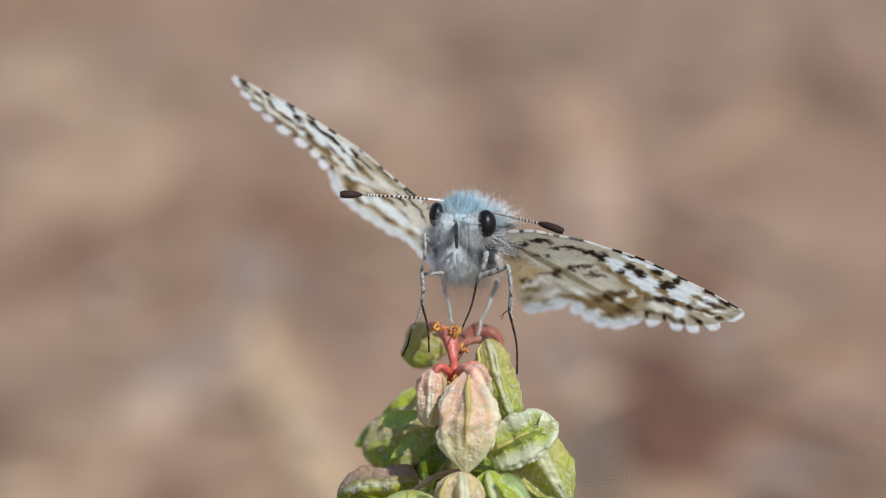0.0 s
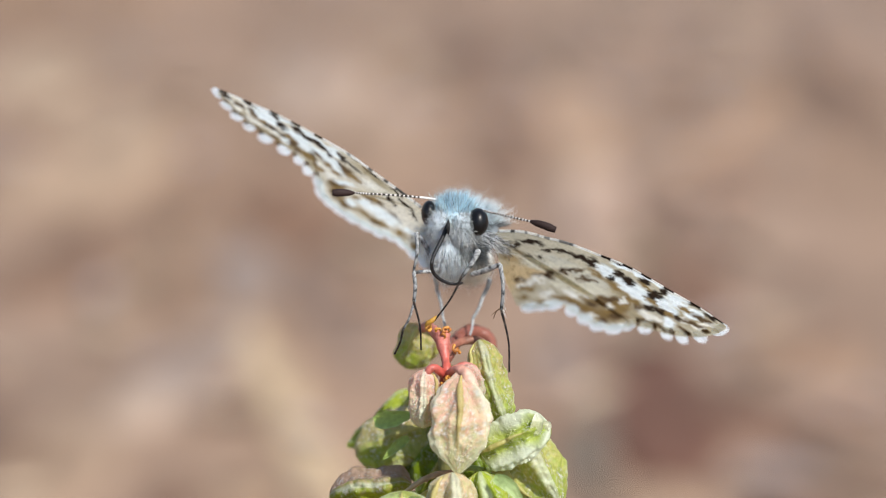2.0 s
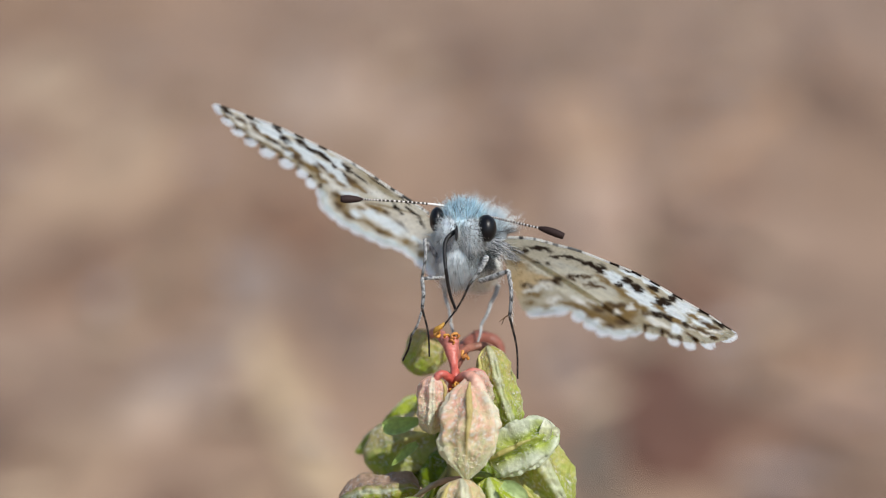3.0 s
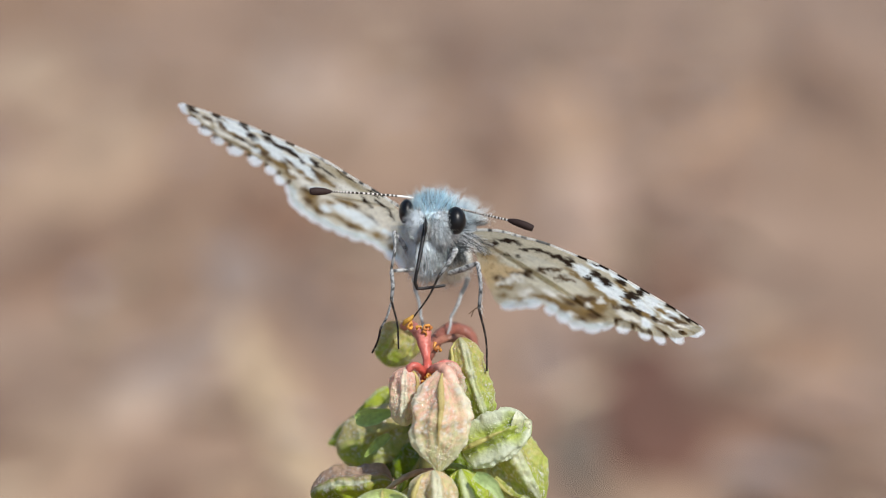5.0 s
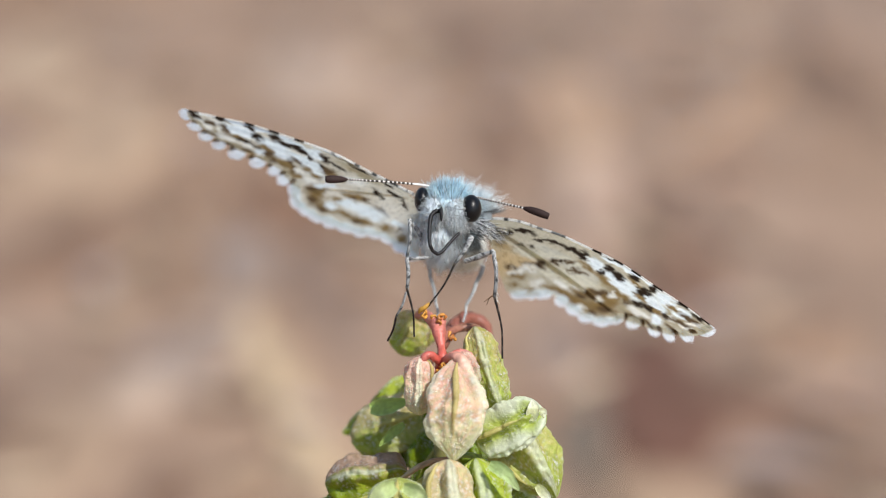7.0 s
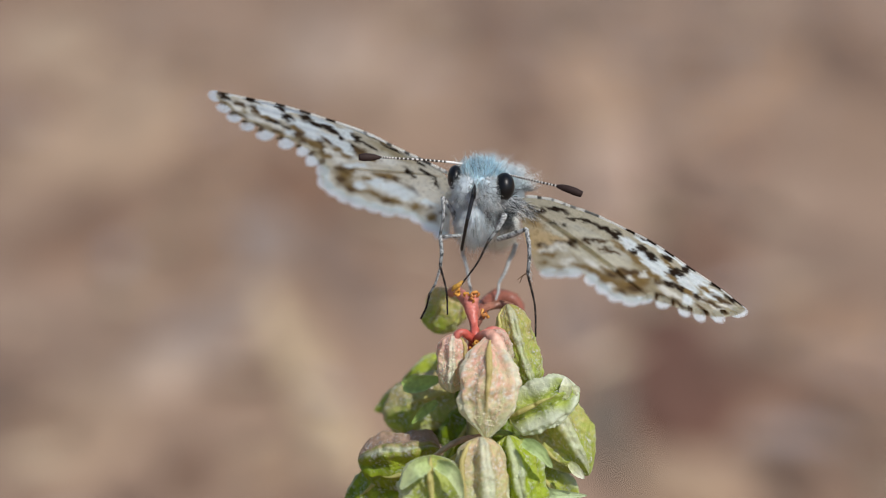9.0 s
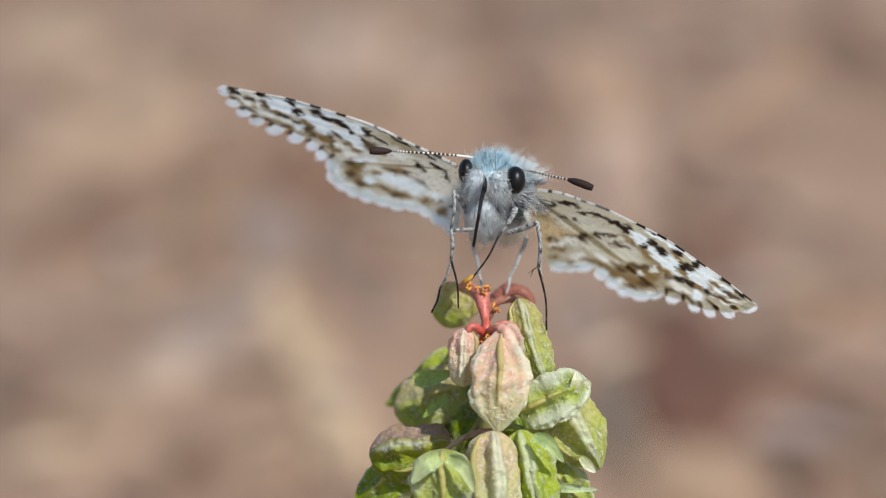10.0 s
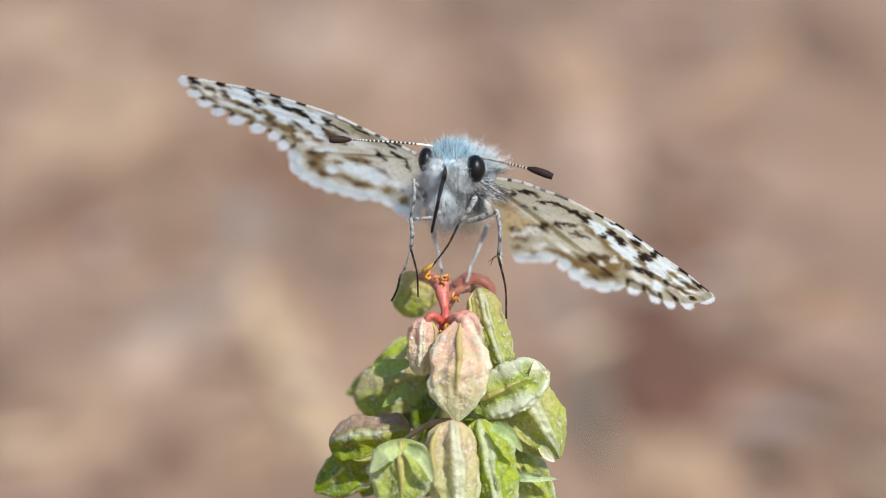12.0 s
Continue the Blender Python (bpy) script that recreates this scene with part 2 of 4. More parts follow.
scatter(DUSK, 1400, 700, 180, 22, 24, (0.14, 0.089, 0.063), M_LEAF, 0.002)
scatter(STONE, 1040, 680, 50, 125, 4, (0.143, 0.117, 0.094), M_STONE, 0.004)
scatter(STONE, 985, 560, 44, 70, -8, (0.253, 0.191, 0.164), M_STONE, 0.004)
scatter(STONE, 1050, 500, 60, 40, 0, (0.278, 0.196, 0.154), M_STONE, 0.003)
scatter(SAND, 1180, 825, 120, 55, 8, (0.313, 0.217, 0.149), M_STONE, 0.004)
scatter(SAND, 1420, 540, 130, 60, 10, (0.291, 0.19, 0.131), M_STONE, 0.004)
scatter(DUSK, 1490, 100, 110, 90, 20, (0.177, 0.114, 0.081), M_LEAF, 0.003)
scatter(STRAW, 1290, 130, 190, 26, -28, (0.309, 0.202, 0.135), M_STRAW, 0.002)
scatter(LEAF, 295, 815, 48, 45, 0, (0.123, 0.068, 0.044), M_LEAF, 0.003)
scatter(SAND, 90, 740, 150, 110, 0, (0.303, 0.212, 0.151), M_STONE, 0.004)
scatter(SAND, 690, 140, 100, 80, 0, (0.307, 0.214, 0.156), M_STONE, 0.004)
scatter(DUSK, 1480, 830, 110, 60, 10, (0.192, 0.124, 0.088), M_LEAF, 0.003)
scatter(SAND, 440, 790, 70, 60, 10, (0.314, 0.219, 0.15), M_STONE, 0.003)


def make_litter():
    """Flakes of bark and dry leaf strewn over the soil."""
    verts, faces, tones = [], [], []
    for _ in range(2600):
        c = Vector((random.uniform(-0.9, 0.9), random.uniform(0.3, 2.4), 0.006))
        a, r = random.uniform(0, math.tau), random.uniform(0.002, 0.010)
        b = len(verts)
        t = np.array(random.choice([(0.30, 0.18, 0.12), (0.16, 0.09, 0.06), (0.42, 0.32, 0.22), (0.30, 0.24, 0.22)])) * random.uniform(0.7, 1.2)
        for q, h in ((0, 0), (1.4, 0.003), (3.1, 0.0), (4.5, 0.004)):
            stretch = 2.2 if q in (0, 3.1) else 0.7
            verts.append((c.x + r * stretch * math.cos(a + q), c.y + r * stretch * math.sin(a + q), c.z + h * random.random()))
            tones.append(t)
        faces.append((b, b + 1, b + 2, b + 3))
    tagged(part("leaf_litter", verts, faces, M_LEAF, tones=tones, smooth=False), "scattered flakes of dry leaf and bark on the soil", "litter", kind="stuff")


make_litter()


# ---- fruit spike ----
spike = thing("fruit_spike", "green and pink dock fruit spike with red stalks", "plant")
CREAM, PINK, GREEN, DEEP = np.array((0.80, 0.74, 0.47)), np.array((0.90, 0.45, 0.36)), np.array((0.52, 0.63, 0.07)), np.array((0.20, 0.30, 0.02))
RED, ROSE = np.array((0.48, 0.06, 0.04)), np.array((0.52, 0.19, 0.15))


BEAN = ((0, 0.10), (0.03, 0.42), (0.10, 0.74), (0.24, 0.95), (0.45, 1.0), (0.68, 0.96), (0.84, 0.78), (0.94, 0.50), (0.98, 0.28), (1.0, 0.03))
DROP = ((0, 0.16), (0.08, 0.34), (0.19, 0.66), (0.30, 0.84), (0.41, 0.97), (0.52, 1.0), (0.63, 0.97), (0.74, 0.85), (0.85, 0.56), (0.93, 0.28), (0.97, 0.15), (1.0, 0.04))
HEART = ((0, 0.05), (0.03, 0.38), (0.09, 0.70), (0.18, 0.90), (0.34, 1.0), (0.52, 0.94), (0.68, 0.76), (0.82, 0.50), (0.92, 0.26), (0.98, 0.12), (1.0, 0.02))


def fruit(base, tip, half, twist=0.0, pink=0.3, green=0.5, seed=1.0, deep=0.95, curl=0.0, form=None, sharp=1.0, margin=0.3, flush=0.0, shade_green=0.0, hollow=0.7, crust=0.4, light=1.0):
    """A three-keeled fruit: three bulging heart-shaped valves that meet in pale frilled keels, each with a raised midrib."""
    b, t = at(*base), at(*tip)
    axis = t - b
    long = axis.length
    axis.normalize()
    view = Vector((0, -1, 0))
    front = (view - axis * view.dot(axis)).normalized()
    side = axis.cross(front)
    rows, cols = 72, 150
    verts, tones, outs = [], [], []
    w = half * UNIT * (1 + base[2] * 1e-3 / REACH) * 1.04
    form = form or HEART
    hs, hp = [h[0] for h in form], [h[1] for h in form]
    for i in range(rows + 1):
        s = i / rows
        prof = float(np.interp(s, hs, hp))
        for k in range(cols):
            a = math.tau * k / cols
            q = (a * 3 / math.tau) % 1.0          # 0 and 1: keels, 0.5: middle of a valve
            e = abs(q - 0.5) * 2
            keel = max(0.0, (e - 0.76) / 0.24)
            pale = max(0.0, min(1.0, (e - 1 + margin * (0.75 + 0.5 * noise.noise(Vector((s * 4, q > 0.5, seed))))) / (0.45 * margin)))
            lip = min(1.0, max(0.0, (e - 0.66) / 0.20))
            lip = lip * lip * (3 - 2 * lip) * (1 - 0.3 * max(0.0, (e - 0.88) / 0.12) ** 2)
            r = 0.86 - 0.17 * hollow * math.sin(math.pi * min(1.0, e / 0.82)) ** 1.5 + (0.04 * e ** 3 + 0.19 * lip) * sharp + 0.06 * (1 - sharp)
            ribw = abs(q - 0.5) / 0.05
            rib = max(0.0, 1 - ribw * ribw) * 0.07 * min(1.0, (1 - s) * 2.0)
            ca, sa = math.cos(a), math.sin(a)
            pt = np.array((ca * (0.4 + 0.6 * prof) * 3, sa * (0.4 + 0.6 * prof) * 3, s * long / w * 3))
            frill = keel * sharp * (0.12 * noise.noise(Vector((s * 5, q > 0.5, seed * 3))) + 0.10 * noise.noise(Vector((s * 13, q > 0.5, seed * 5))))
            n3 = noise3(pt, 4.0, seed + 7)
            vein = 0.016 * max(0.0, 1 - abs(math.sin(9 * (s - 0.35 * e) + 2 * noise3(pt, 1.0, seed))) * 2.6) * (1 - keel)
            wrinkle = 0.14 * noise3(pt, 0.6, seed) + 0.09 * (0.35 - abs(noise3(pt, 0.42, seed + 5)) * 2.0) + 0.05 * noise3(pt, 1.3, seed + 8) + 0.03 * noise3(pt, 2.6, seed + 3) + 0.005 * n3 + 0.1 * vein
            rr = w * prof * (r + 0.4 * rib + wrinkle + frill)
            th = a + radians(twist) + math.pi / 3
            off = curl * math.sin(math.pi * s) * w + 0.10 * w * noise3((0, 0, s * 3), 1, seed)
            p = b + axis * (s * long) + front * (rr * math.cos(th) * deep + off) + side * (rr * math.sin(th) + 0.12 * w * noise3((5, 0, s * 3), 1, seed))
            verts.append(p)
            outs.append(front * math.cos(th) * deep + side * math.sin(th) + axis * (1.2 * (s - 0.5)))
            n1, n2 = noise3(pt, 0.8, seed + 20), noise3(pt, 2.4, seed + 31)
            c = CREAM * (1 - green) + GREEN * green
            # extra deep green stands for shade between and under the fruits
            c = c + (DEEP - c) * max(0.0, min(0.85, 0.22 * green + 0.60 * n1 - 0.08 + shade_green + 0.4 * (s - 0.5) * green))
            pk = max(0.0, min(1.0, pink * (1.65 - 1.7 * s) + 0.9 * n2 * pink + 0.5 * n1 * pink))
            c = c + (PINK - c) * pk * 0.78
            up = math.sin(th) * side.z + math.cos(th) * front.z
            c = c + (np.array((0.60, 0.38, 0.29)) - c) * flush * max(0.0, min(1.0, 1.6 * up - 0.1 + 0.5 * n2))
            c = c + (np.array((0.90, 0.87, 0.78)) - c) * max(0.0, min(1.0, 2.2 * noise3(pt, 4.0, seed + 50) - 0.1)) * max(0.0, min(0.75, 0.35 + 1.2 * n1 + 0.3 * pink))
            c = c * (1 + 0.15 * n2)
            if rib > 0.02:
                c = c + (np.array((0.58, 0.42, 0.13)) - c) * (0.45 if form is DROP else 0.15)
            c = c + (np.array((0.90, 0.91, 0.66)) - c) * min(1.0, pale * 0.65 * sharp + max(0.0, vein * 2))
            c = c + (c - c.dot((0.3, 0.6, 0.1))) * 0.10
            tones.append(np.clip(c * light * np.array((0.76, 0.80, 0.89)) * (1.0 + 0.05 * n3 + 0.10 * noise3(pt, 14, seed)), 0.01, 0.88))
    faces = [(i * cols + k, i * cols + (k + 1) % cols, (i + 1) * cols + (k + 1) % cols, (i + 1) * cols + k) for i in range(rows) for k in range(cols)]
    look_of = "pink-flushed cream fruit with pale keels" if pink > 0.5 else "green and cream fruit with pale keels" if green < 0.8 else "fresh green fruit with pale keels"
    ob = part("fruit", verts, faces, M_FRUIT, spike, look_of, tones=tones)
    # the raised midrib of the valve that faces out
    k = max((int(cols * (j + 0.5) / 3) for j in range(3)), key=lambda q: math.cos(math.tau * q / cols + radians(twist) + math.pi / 3))
    line = [np.array(tuple(verts[i * cols + k])) + np.array(tuple(front)) * 0.8 * UNIT for i in range(3, int(rows * 0.72))]
    mv, mf, mt = tube(line, (1.2 * UNIT, 6.2 * UNIT * half / 56, 6.0 * UNIT * half / 56, 4.0 * UNIT * half / 56, 0.5 * UNIT), 8, lambda q, _: np.array((0.70, 0.56, 0.24)) * (1 - 0.25 * q) + np.array((0.0, 0.1, 0.0)) * green)
    part("midrib", mv, mf, M_FRUIT, ob, "raised golden midrib", tones=mt)
    # clusters of small glassy papillae
    pv, pf, pt = [], [], []
    for _ in range(int(1000 * crust)):
        i = random.randrange(6 * cols, (rows - 8) * cols)
        p, n = verts[i], outs[i].normalized()
        if n.y > 0.25 or noise3(p, 1100, seed) + random.uniform(-0.25, 0.25) < 0.02:
            continue
        s1 = n.orthogonal().normalized()
        s2 = n.cross(s1)
        rad, o = random.uniform(0.8, 2.0) * UNIT, len(pv)
        for ring, height in ((1.0, -0.4), (0.75, 0.45)):
            for k2 in range(5):
                a2 = math.tau * k2 / 5
                pv.append(p + rad * ring * (math.cos(a2) * s1 + math.sin(a2) * s2) + n * rad * height)
        pv.append(p + n * rad * 0.95)
        for k2 in range(5):
            j2 = (k2 + 1) % 5
            pf += [(o + k2, o + j2, o + 5 + j2, o + 5 + k2), (o + 5 + k2, o + 5 + j2, o + 10)]
        pt += [np.array(tones[i]) * 0.75 + np.array((0.24, 0.23, 0.20))] * 11
    if pv:
        part("papillae", pv, pf, M_PAPILLA, ob, "glassy pale papillae", tones=pt)
    return ob


def blade(points, half, c0, c1, name="sepal", cup=0.3):
    """A small leaf along a line: widest in the middle, cupped across, with thickness."""
    line = smooth_line([at(*p) for p in points], 10)
    n, m = len(line), 9
    verts, tones = [], []
    for layer in (0, 1):
        for i in range(n):
            s = i / (n - 1)
            tang = Vector(line[min(i + 1, n - 1)] - line[max(i - 1, 0)]).normalized()
            across = tang.cross(Vector((0, -1, 0))).normalized()
            out = across.cross(tang)
            wdt = half * UNIT * math.sin(math.pi * (0.08 + 0.92 * s) ** 0.8) ** 0.7
            for k in range(m):
                q = 2 * k / (m - 1) - 1
                wav = 1 + 0.15 * noise.noise(Vector((s * 6, q * 2, half)))
                p = Vector(line[i]) + across * (wdt * q * wav) - out * (wdt * cup * (1 - q * q) + layer * 2.2 * UNIT) + out * (abs(q) < 0.2) * 1.2 * UNIT
                verts.append(p)
                tones.append(np.clip((np.array(c0) * (1 - s) + np.array(c1) * s) * (1 + 0.2 * noise.noise(Vector((s * 8, q * 3, 5)))) + (abs(q) > 0.85) * 0.12, 0, 0.85))
    faces = []
    for layer in (0, 1):
        o = layer * n * m
        for i in range(n - 1):
            for k in range(m - 1):
                f = (o + i * m + k, o + i * m + k + 1, o + (i + 1) * m + k + 1, o + (i + 1) * m + k)
                faces.append(f if layer else f[::-1])
    ring = [i * m for i in range(n)] + [(n - 1) * m + k for k in range(1, m)] + [i * m + m - 1 for i in range(n - 2, -1, -1)] + [k for k in range(m - 2, 0, -1)]
    for a, b in zip(ring, ring[1:] + ring[:1]):
        faces.append((a, b, b + n * m, a + n * m))
    return part(name, verts, faces, M_FRUIT, spike, tones=tones)


def stalk(points, radii, c0, c1, name="stalk"):
    line = smooth_line([at(*p) for p in points], 12)
    v, f, tn = tube(line, [r * UNIT for r in radii], 14, lambda s, k: np.clip((np.array(c0) * (1 - s) + np.array(c1) * s) * (1 + 0.45 * noise.noise(Vector((s * 7, math.cos(math.tau * k) * 1.5, math.sin(math.tau * k) * 1.5 + radii[0])))), 0.005, 1))
    n = len(line)
    for q in range(n):
        for k in range(14):
            p = v[q * 14 + k]
            bump = 0.16 * noise3(p, 9000, 1.0) + 0.12 * noise3(p, 22000, 4.0)
            v[q * 14 + k] = line[q] + (p - line[q]) * (1 + bump)
    return part(name, v, f, M_STALK, spike, tones=tn)


# base, tip, half width, twist, pink, green
fruit((820, 566, -1.4), (806, 748, -2.2), 56, 4, 0.60, 0.22, 1.3, margin=0.34, form=DROP, hollow=0.4, crust=1.3, light=1.16)
fruit((750, 562, -0.6), (746, 666, -0.8), 29, 62, 0.72, 0.15, 2.1, form=BEAN, sharp=0.9, margin=0.34, hollow=0.6, crust=0.6, light=1.16)
fruit((846, 510, 1.4), (892, 664, 0.6), 34, 56, 0.30, 0.85, 33.7, form=BEAN, sharp=0.8, margin=0.40, hollow=0.6)
fruit((820, 554, 0.2), (852, 612, 0.2), 20, 10, 0.95, 0.1, 4.2, form=BEAN, sharp=0.3)
fruit((754, 486, 7.0), (716, 560, 7.0), 38, 20, 0.4, 0.9, 5.9, sharp=0.4, margin=0.15, form=BEAN, crust=0.0)
fruit((852, 714, 0.2), (972, 660, -0.8), 42, -14, 0.05, 0.8, 6.4, shade_green=0.05, margin=0.62, sharp=1.45, hollow=1.2, form=BEAN, light=1.05)
fruit((906, 686, 2.2), (990, 812, 1.6), 62, 50, 0.25, 0.8, 7.8, margin=0.30, hollow=0.9)
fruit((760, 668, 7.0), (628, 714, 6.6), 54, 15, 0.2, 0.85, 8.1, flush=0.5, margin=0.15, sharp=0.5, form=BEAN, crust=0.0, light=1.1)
fruit((740, 606, 7.6), (652, 676, 7.6), 30, 0, 0.1, 1.0, 9.4, margin=0.15, crust=0.0)
fruit((712, 655, 8.6), (612, 698, 9.0), 28, 0, 0.1, 0.9, 10.7, margin=0.15, crust=0.0)
fruit((728, 770, 2.0), (582, 786, 2.6), 52, 78, 0.10, 1.0, 11.5, form=BEAN, shade_green=0.25, flush=0.9, margin=0.12, hollow=0.9, crust=0.15, light=0.9)
fruit((708, 776, -2.0), (713, 925, -2.6), 58, 0, 0.06, 0.75, 12.2, margin=0.34, hollow=0.6, crust=1.0)
fruit((800, 744, -2.2), (808, 915, -2.8), 48, 52, 0.36, 0.42, 13.6, form=BEAN, margin=0.44, hollow=0.9, crust=1.5, light=1.1)
fruit((848, 742, -0.6), (888, 915, -1.2), 46, 60, 0.05, 1.0, 14.9, form=BEAN, margin=0.40, hollow=1.0)
fruit((890, 800, 3.4), (985, 895, 3.0), 38, 0, 0.1, 0.9, 15.3)
fruit((660, 815, 4.2), (556, 870, 4.0), 46, 20, 0.05, 1.0, 16.8, shade_green=0.4, margin=0.12, crust=0.0)
# inner filling fruits, coloured almost wholly deep green for the shade in the gaps
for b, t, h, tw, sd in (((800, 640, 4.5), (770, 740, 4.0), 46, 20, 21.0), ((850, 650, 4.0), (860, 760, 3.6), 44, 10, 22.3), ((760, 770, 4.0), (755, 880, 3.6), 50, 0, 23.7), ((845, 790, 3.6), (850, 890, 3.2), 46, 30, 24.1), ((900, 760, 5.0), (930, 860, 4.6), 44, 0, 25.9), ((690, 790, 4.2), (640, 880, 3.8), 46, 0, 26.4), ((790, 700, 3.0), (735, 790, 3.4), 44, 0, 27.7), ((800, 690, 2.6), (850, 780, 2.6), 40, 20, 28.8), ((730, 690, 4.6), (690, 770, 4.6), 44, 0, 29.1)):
    fruit(b[:2] + (b[2] + 2.4,), t[:2] + (t[2] + 2.4,), h * 0.9, tw, 0.02, 1.0, sd, shade_green=0.8, margin=0.05, crust=0.0)
blade([(708, 790, -4.2), (682, 804, -4.8), (655, 838, -4.2)], 16, (0.52, 0.62, 0.26), (0.62, 0.70, 0.42), cup=0.55)
blade([(718, 792, -4.2), (748, 808, -4.8), (768, 856, -4.0)], 13, (0.52, 0.62, 0.26), (0.62, 0.70, 0.42), cup=0.55)
blade([(872, 752, -2.6), (900, 768, -3.0), (926, 800, -2.6)], 12, (0.40, 0.52, 0.2), (0.5, 0.62, 0.3))
blade([(722, 682, 1.6), (700, 698, 1.2), (676, 722, 1.4)], 9, (0.46, 0.58, 0.18), (0.36, 0.48, 0.12))
blade([(900, 836, 2.0), (930, 845, 1.4), (988, 848, 1.4)], 9, (0.42, 0.55, 0.24), (0.6, 0.7, 0.45))
blade([(660, 655, 3.0), (690, 650, 2.4), (735, 640, 2.4)], 16, (0.44, 0.58, 0.18), (0.38, 0.52, 0.14))
blade([(944, 676, -1.2), (950, 654, -1.5), (948, 638, -1.1)], 11, (0.72, 0.76, 0.42), (0.86, 0.87, 0.70), "tip")
blade([(954, 676, -1.0), (966, 662, -1.2), (974, 664, -0.9)], 9, (0.70, 0.74, 0.42), (0.84, 0.85, 0.68), "tip")
blade([(956, 790, 0.6), (970, 806, 0.2), (982, 818, 0.2)], 9, (0.55, 0.58, 0.3), (0.8, 0.8, 0.68), "tip")
stalk([(788, 590, 0.3), (789, 566, 0), (787, 545, 0.4), (783, 520, 0.8), (781, 498, 1.0)], (14, 10, 6.5, 12, 15), RED, ROSE, "node")
stalk([(786, 572, -0.4), (768, 560, -0.8), (757, 564, -0.9), (753, 576, -0.8)], (8, 7, 7, 5), RED, ROSE)
stalk([(792, 572, -0.6), (806, 562, -1.2), (822, 570, -1.6), (833, 596, -1.6)], (8, 8, 12, 15), RED, (0.68, 0.50, 0.38))
stalk([(800, 566, 0.0), (816, 556, 0.3), (832, 560, 0.4), (846, 580, 0.4)], (6, 7, 9, 10), RED, (0.62, 0.38, 0.32))
stalk([(786, 540, 1.2), (800, 520, 2.2), (822, 512, 3.0), (846, 512, 3.0), (862, 526, 2.2)], (6, 7, 7, 8, 9), (0.30, 0.10, 0.075), (0.36, 0.20, 0.13))
stalk([(780, 515, 1.0), (770, 498, 1.6), (756, 486, 3.2), (746, 490, 4.6)], (9, 10, 9, 8), ROSE, ROSE)
stalk([(788, 545, 3.0), (806, 512, 5.4), (832, 496, 7.2), (862, 506, 7.6), (872, 540, 7.6)], (10, 13, 14, 12, 8), (0.27, 0.095, 0.07), (0.26, 0.10, 0.075))
stalk([(800, 745, 0.6), (770, 748, 0.2), (740, 762, 0.0), (712, 782, 0.6)], (6, 5.5, 5, 4), (0.48, 0.26, 0.17), (0.52, 0.42, 0.24))
stalk([(796, 752, 1.0), (776, 766, 0.6), (750, 786, 0.4), (735, 800, 0.4)], (5, 6, 7, 8), ROSE, GREEN)
stalk([(856, 742, 0.4), (834, 736, 0.8), (808, 742, 1.6)], (6, 5, 4), (0.30, 0.38, 0.08), (0.24, 0.32, 0.06))
for n, (x, y, d) in enumerate([(754, 482, 1.0), (762, 490, 0.8), (770, 496, 0.8), (792, 488, 0.8), (788, 496, 0.6), (778, 502, 0.6), (808, 524, 0.4), (805, 534, 0.4), (784, 580, -0.8), (796, 580, -0.9), (790, 586, -0.8), (800, 574, -1.0)]):
    amber = (0.62, 0.30, 0.05) if n < 3 or n > 7 else (0.34, 0.10, 0.03)
    turn = n * 2.4
    stalk([(x, y, d), (x + 5 * math.cos(turn), y + 5 * math.sin(turn), d - 0.15), (x + 9 * math.cos(turn + 0.8), y + 8 * math.sin(turn + 0.8), d - 0.1), (x + 7 * math.cos(turn + 1.9), y + 9 * math.sin(turn + 1.9), d + 0.1)], (1.8, 3.0, 1.6, 3.2), amber, (0.55, 0.25, 0.05), "stamen")
stem_line = smooth_line([at(790, 560, 1.2), at(790, 640, 2.6), at(792, 760, 4.4), at(795, 900, 6.6)], 10)
low = STAND.inverted() @ Vector(((STAND @ Vector(stem_line[-1])).x, (STAND @ Vector(stem_line[-1])).y, 0.0))
v, f, tn = tube(np.vstack([stem_line, np.linspace(stem_line[-1], tuple(low), 12)[1:]]), (0.0004, 0.0005, 0.0007, 0.0011), 12)
part("stem", v, f, M_STEM, spike, "ridged green stem")

# ---- butterfly ----
butterfly = thing("butterfly", "blue-grey hairy checkered skipper butterfly with spread wings", "butterfly")

# the wings' drawings: root, apex and hind corner on the sheet, and the arch of the wing
BOWED = {"left": 28.0, "right": 12.0}
CORNERS = {"left": ((865, 325, 3.6), (1262, 530, 0.6), (905, 458, 10.6)), "right": ((748, 283, 3.6), (318, 142, 5.2), (740, 412, 10.6))}


def bow(u):
    u = np.clip(u, 0, 1)
    return np.sin(math.pi * u ** 0.85)


def frame_of(side):
    root, apex, corner = (np.array(p[:2], float) for p in CORNERS[side])
    return root, apex - root, corner - root


def plan(side, x, y):
    """Sheet place in the drawing -> span and chord of the wing, 0 to 1."""
    root, span, chord = frame_of(side)
    basis = np.linalg.inv(np.column_stack([span, chord]))
    raw = np.stack([np.asarray(x, float) - root[0], np.asarray(y, float) - root[1]])
    p, q = raw.copy(), basis @ raw
    for _ in range(6):
        p[1] = raw[1] + BOWED[side] * bow(q[0])
        q = basis @ p
    return q


def undrawn(side, u, v):
    root, span, chord = frame_of(side)
    p = root[:, None] + np.outer(span, u) + np.outer(chord, v)
    return p[0], p[1] - BOWED[side] * bow(u)


DARK, BROWN, UMBER = (0.030, 0.019, 0.012), (0.25, 0.162, 0.062), (0.115, 0.072, 0.036)
WHITE, OLIVE = (0.88, 0.94, 0.91), (0.40, 0.33, 0.20)
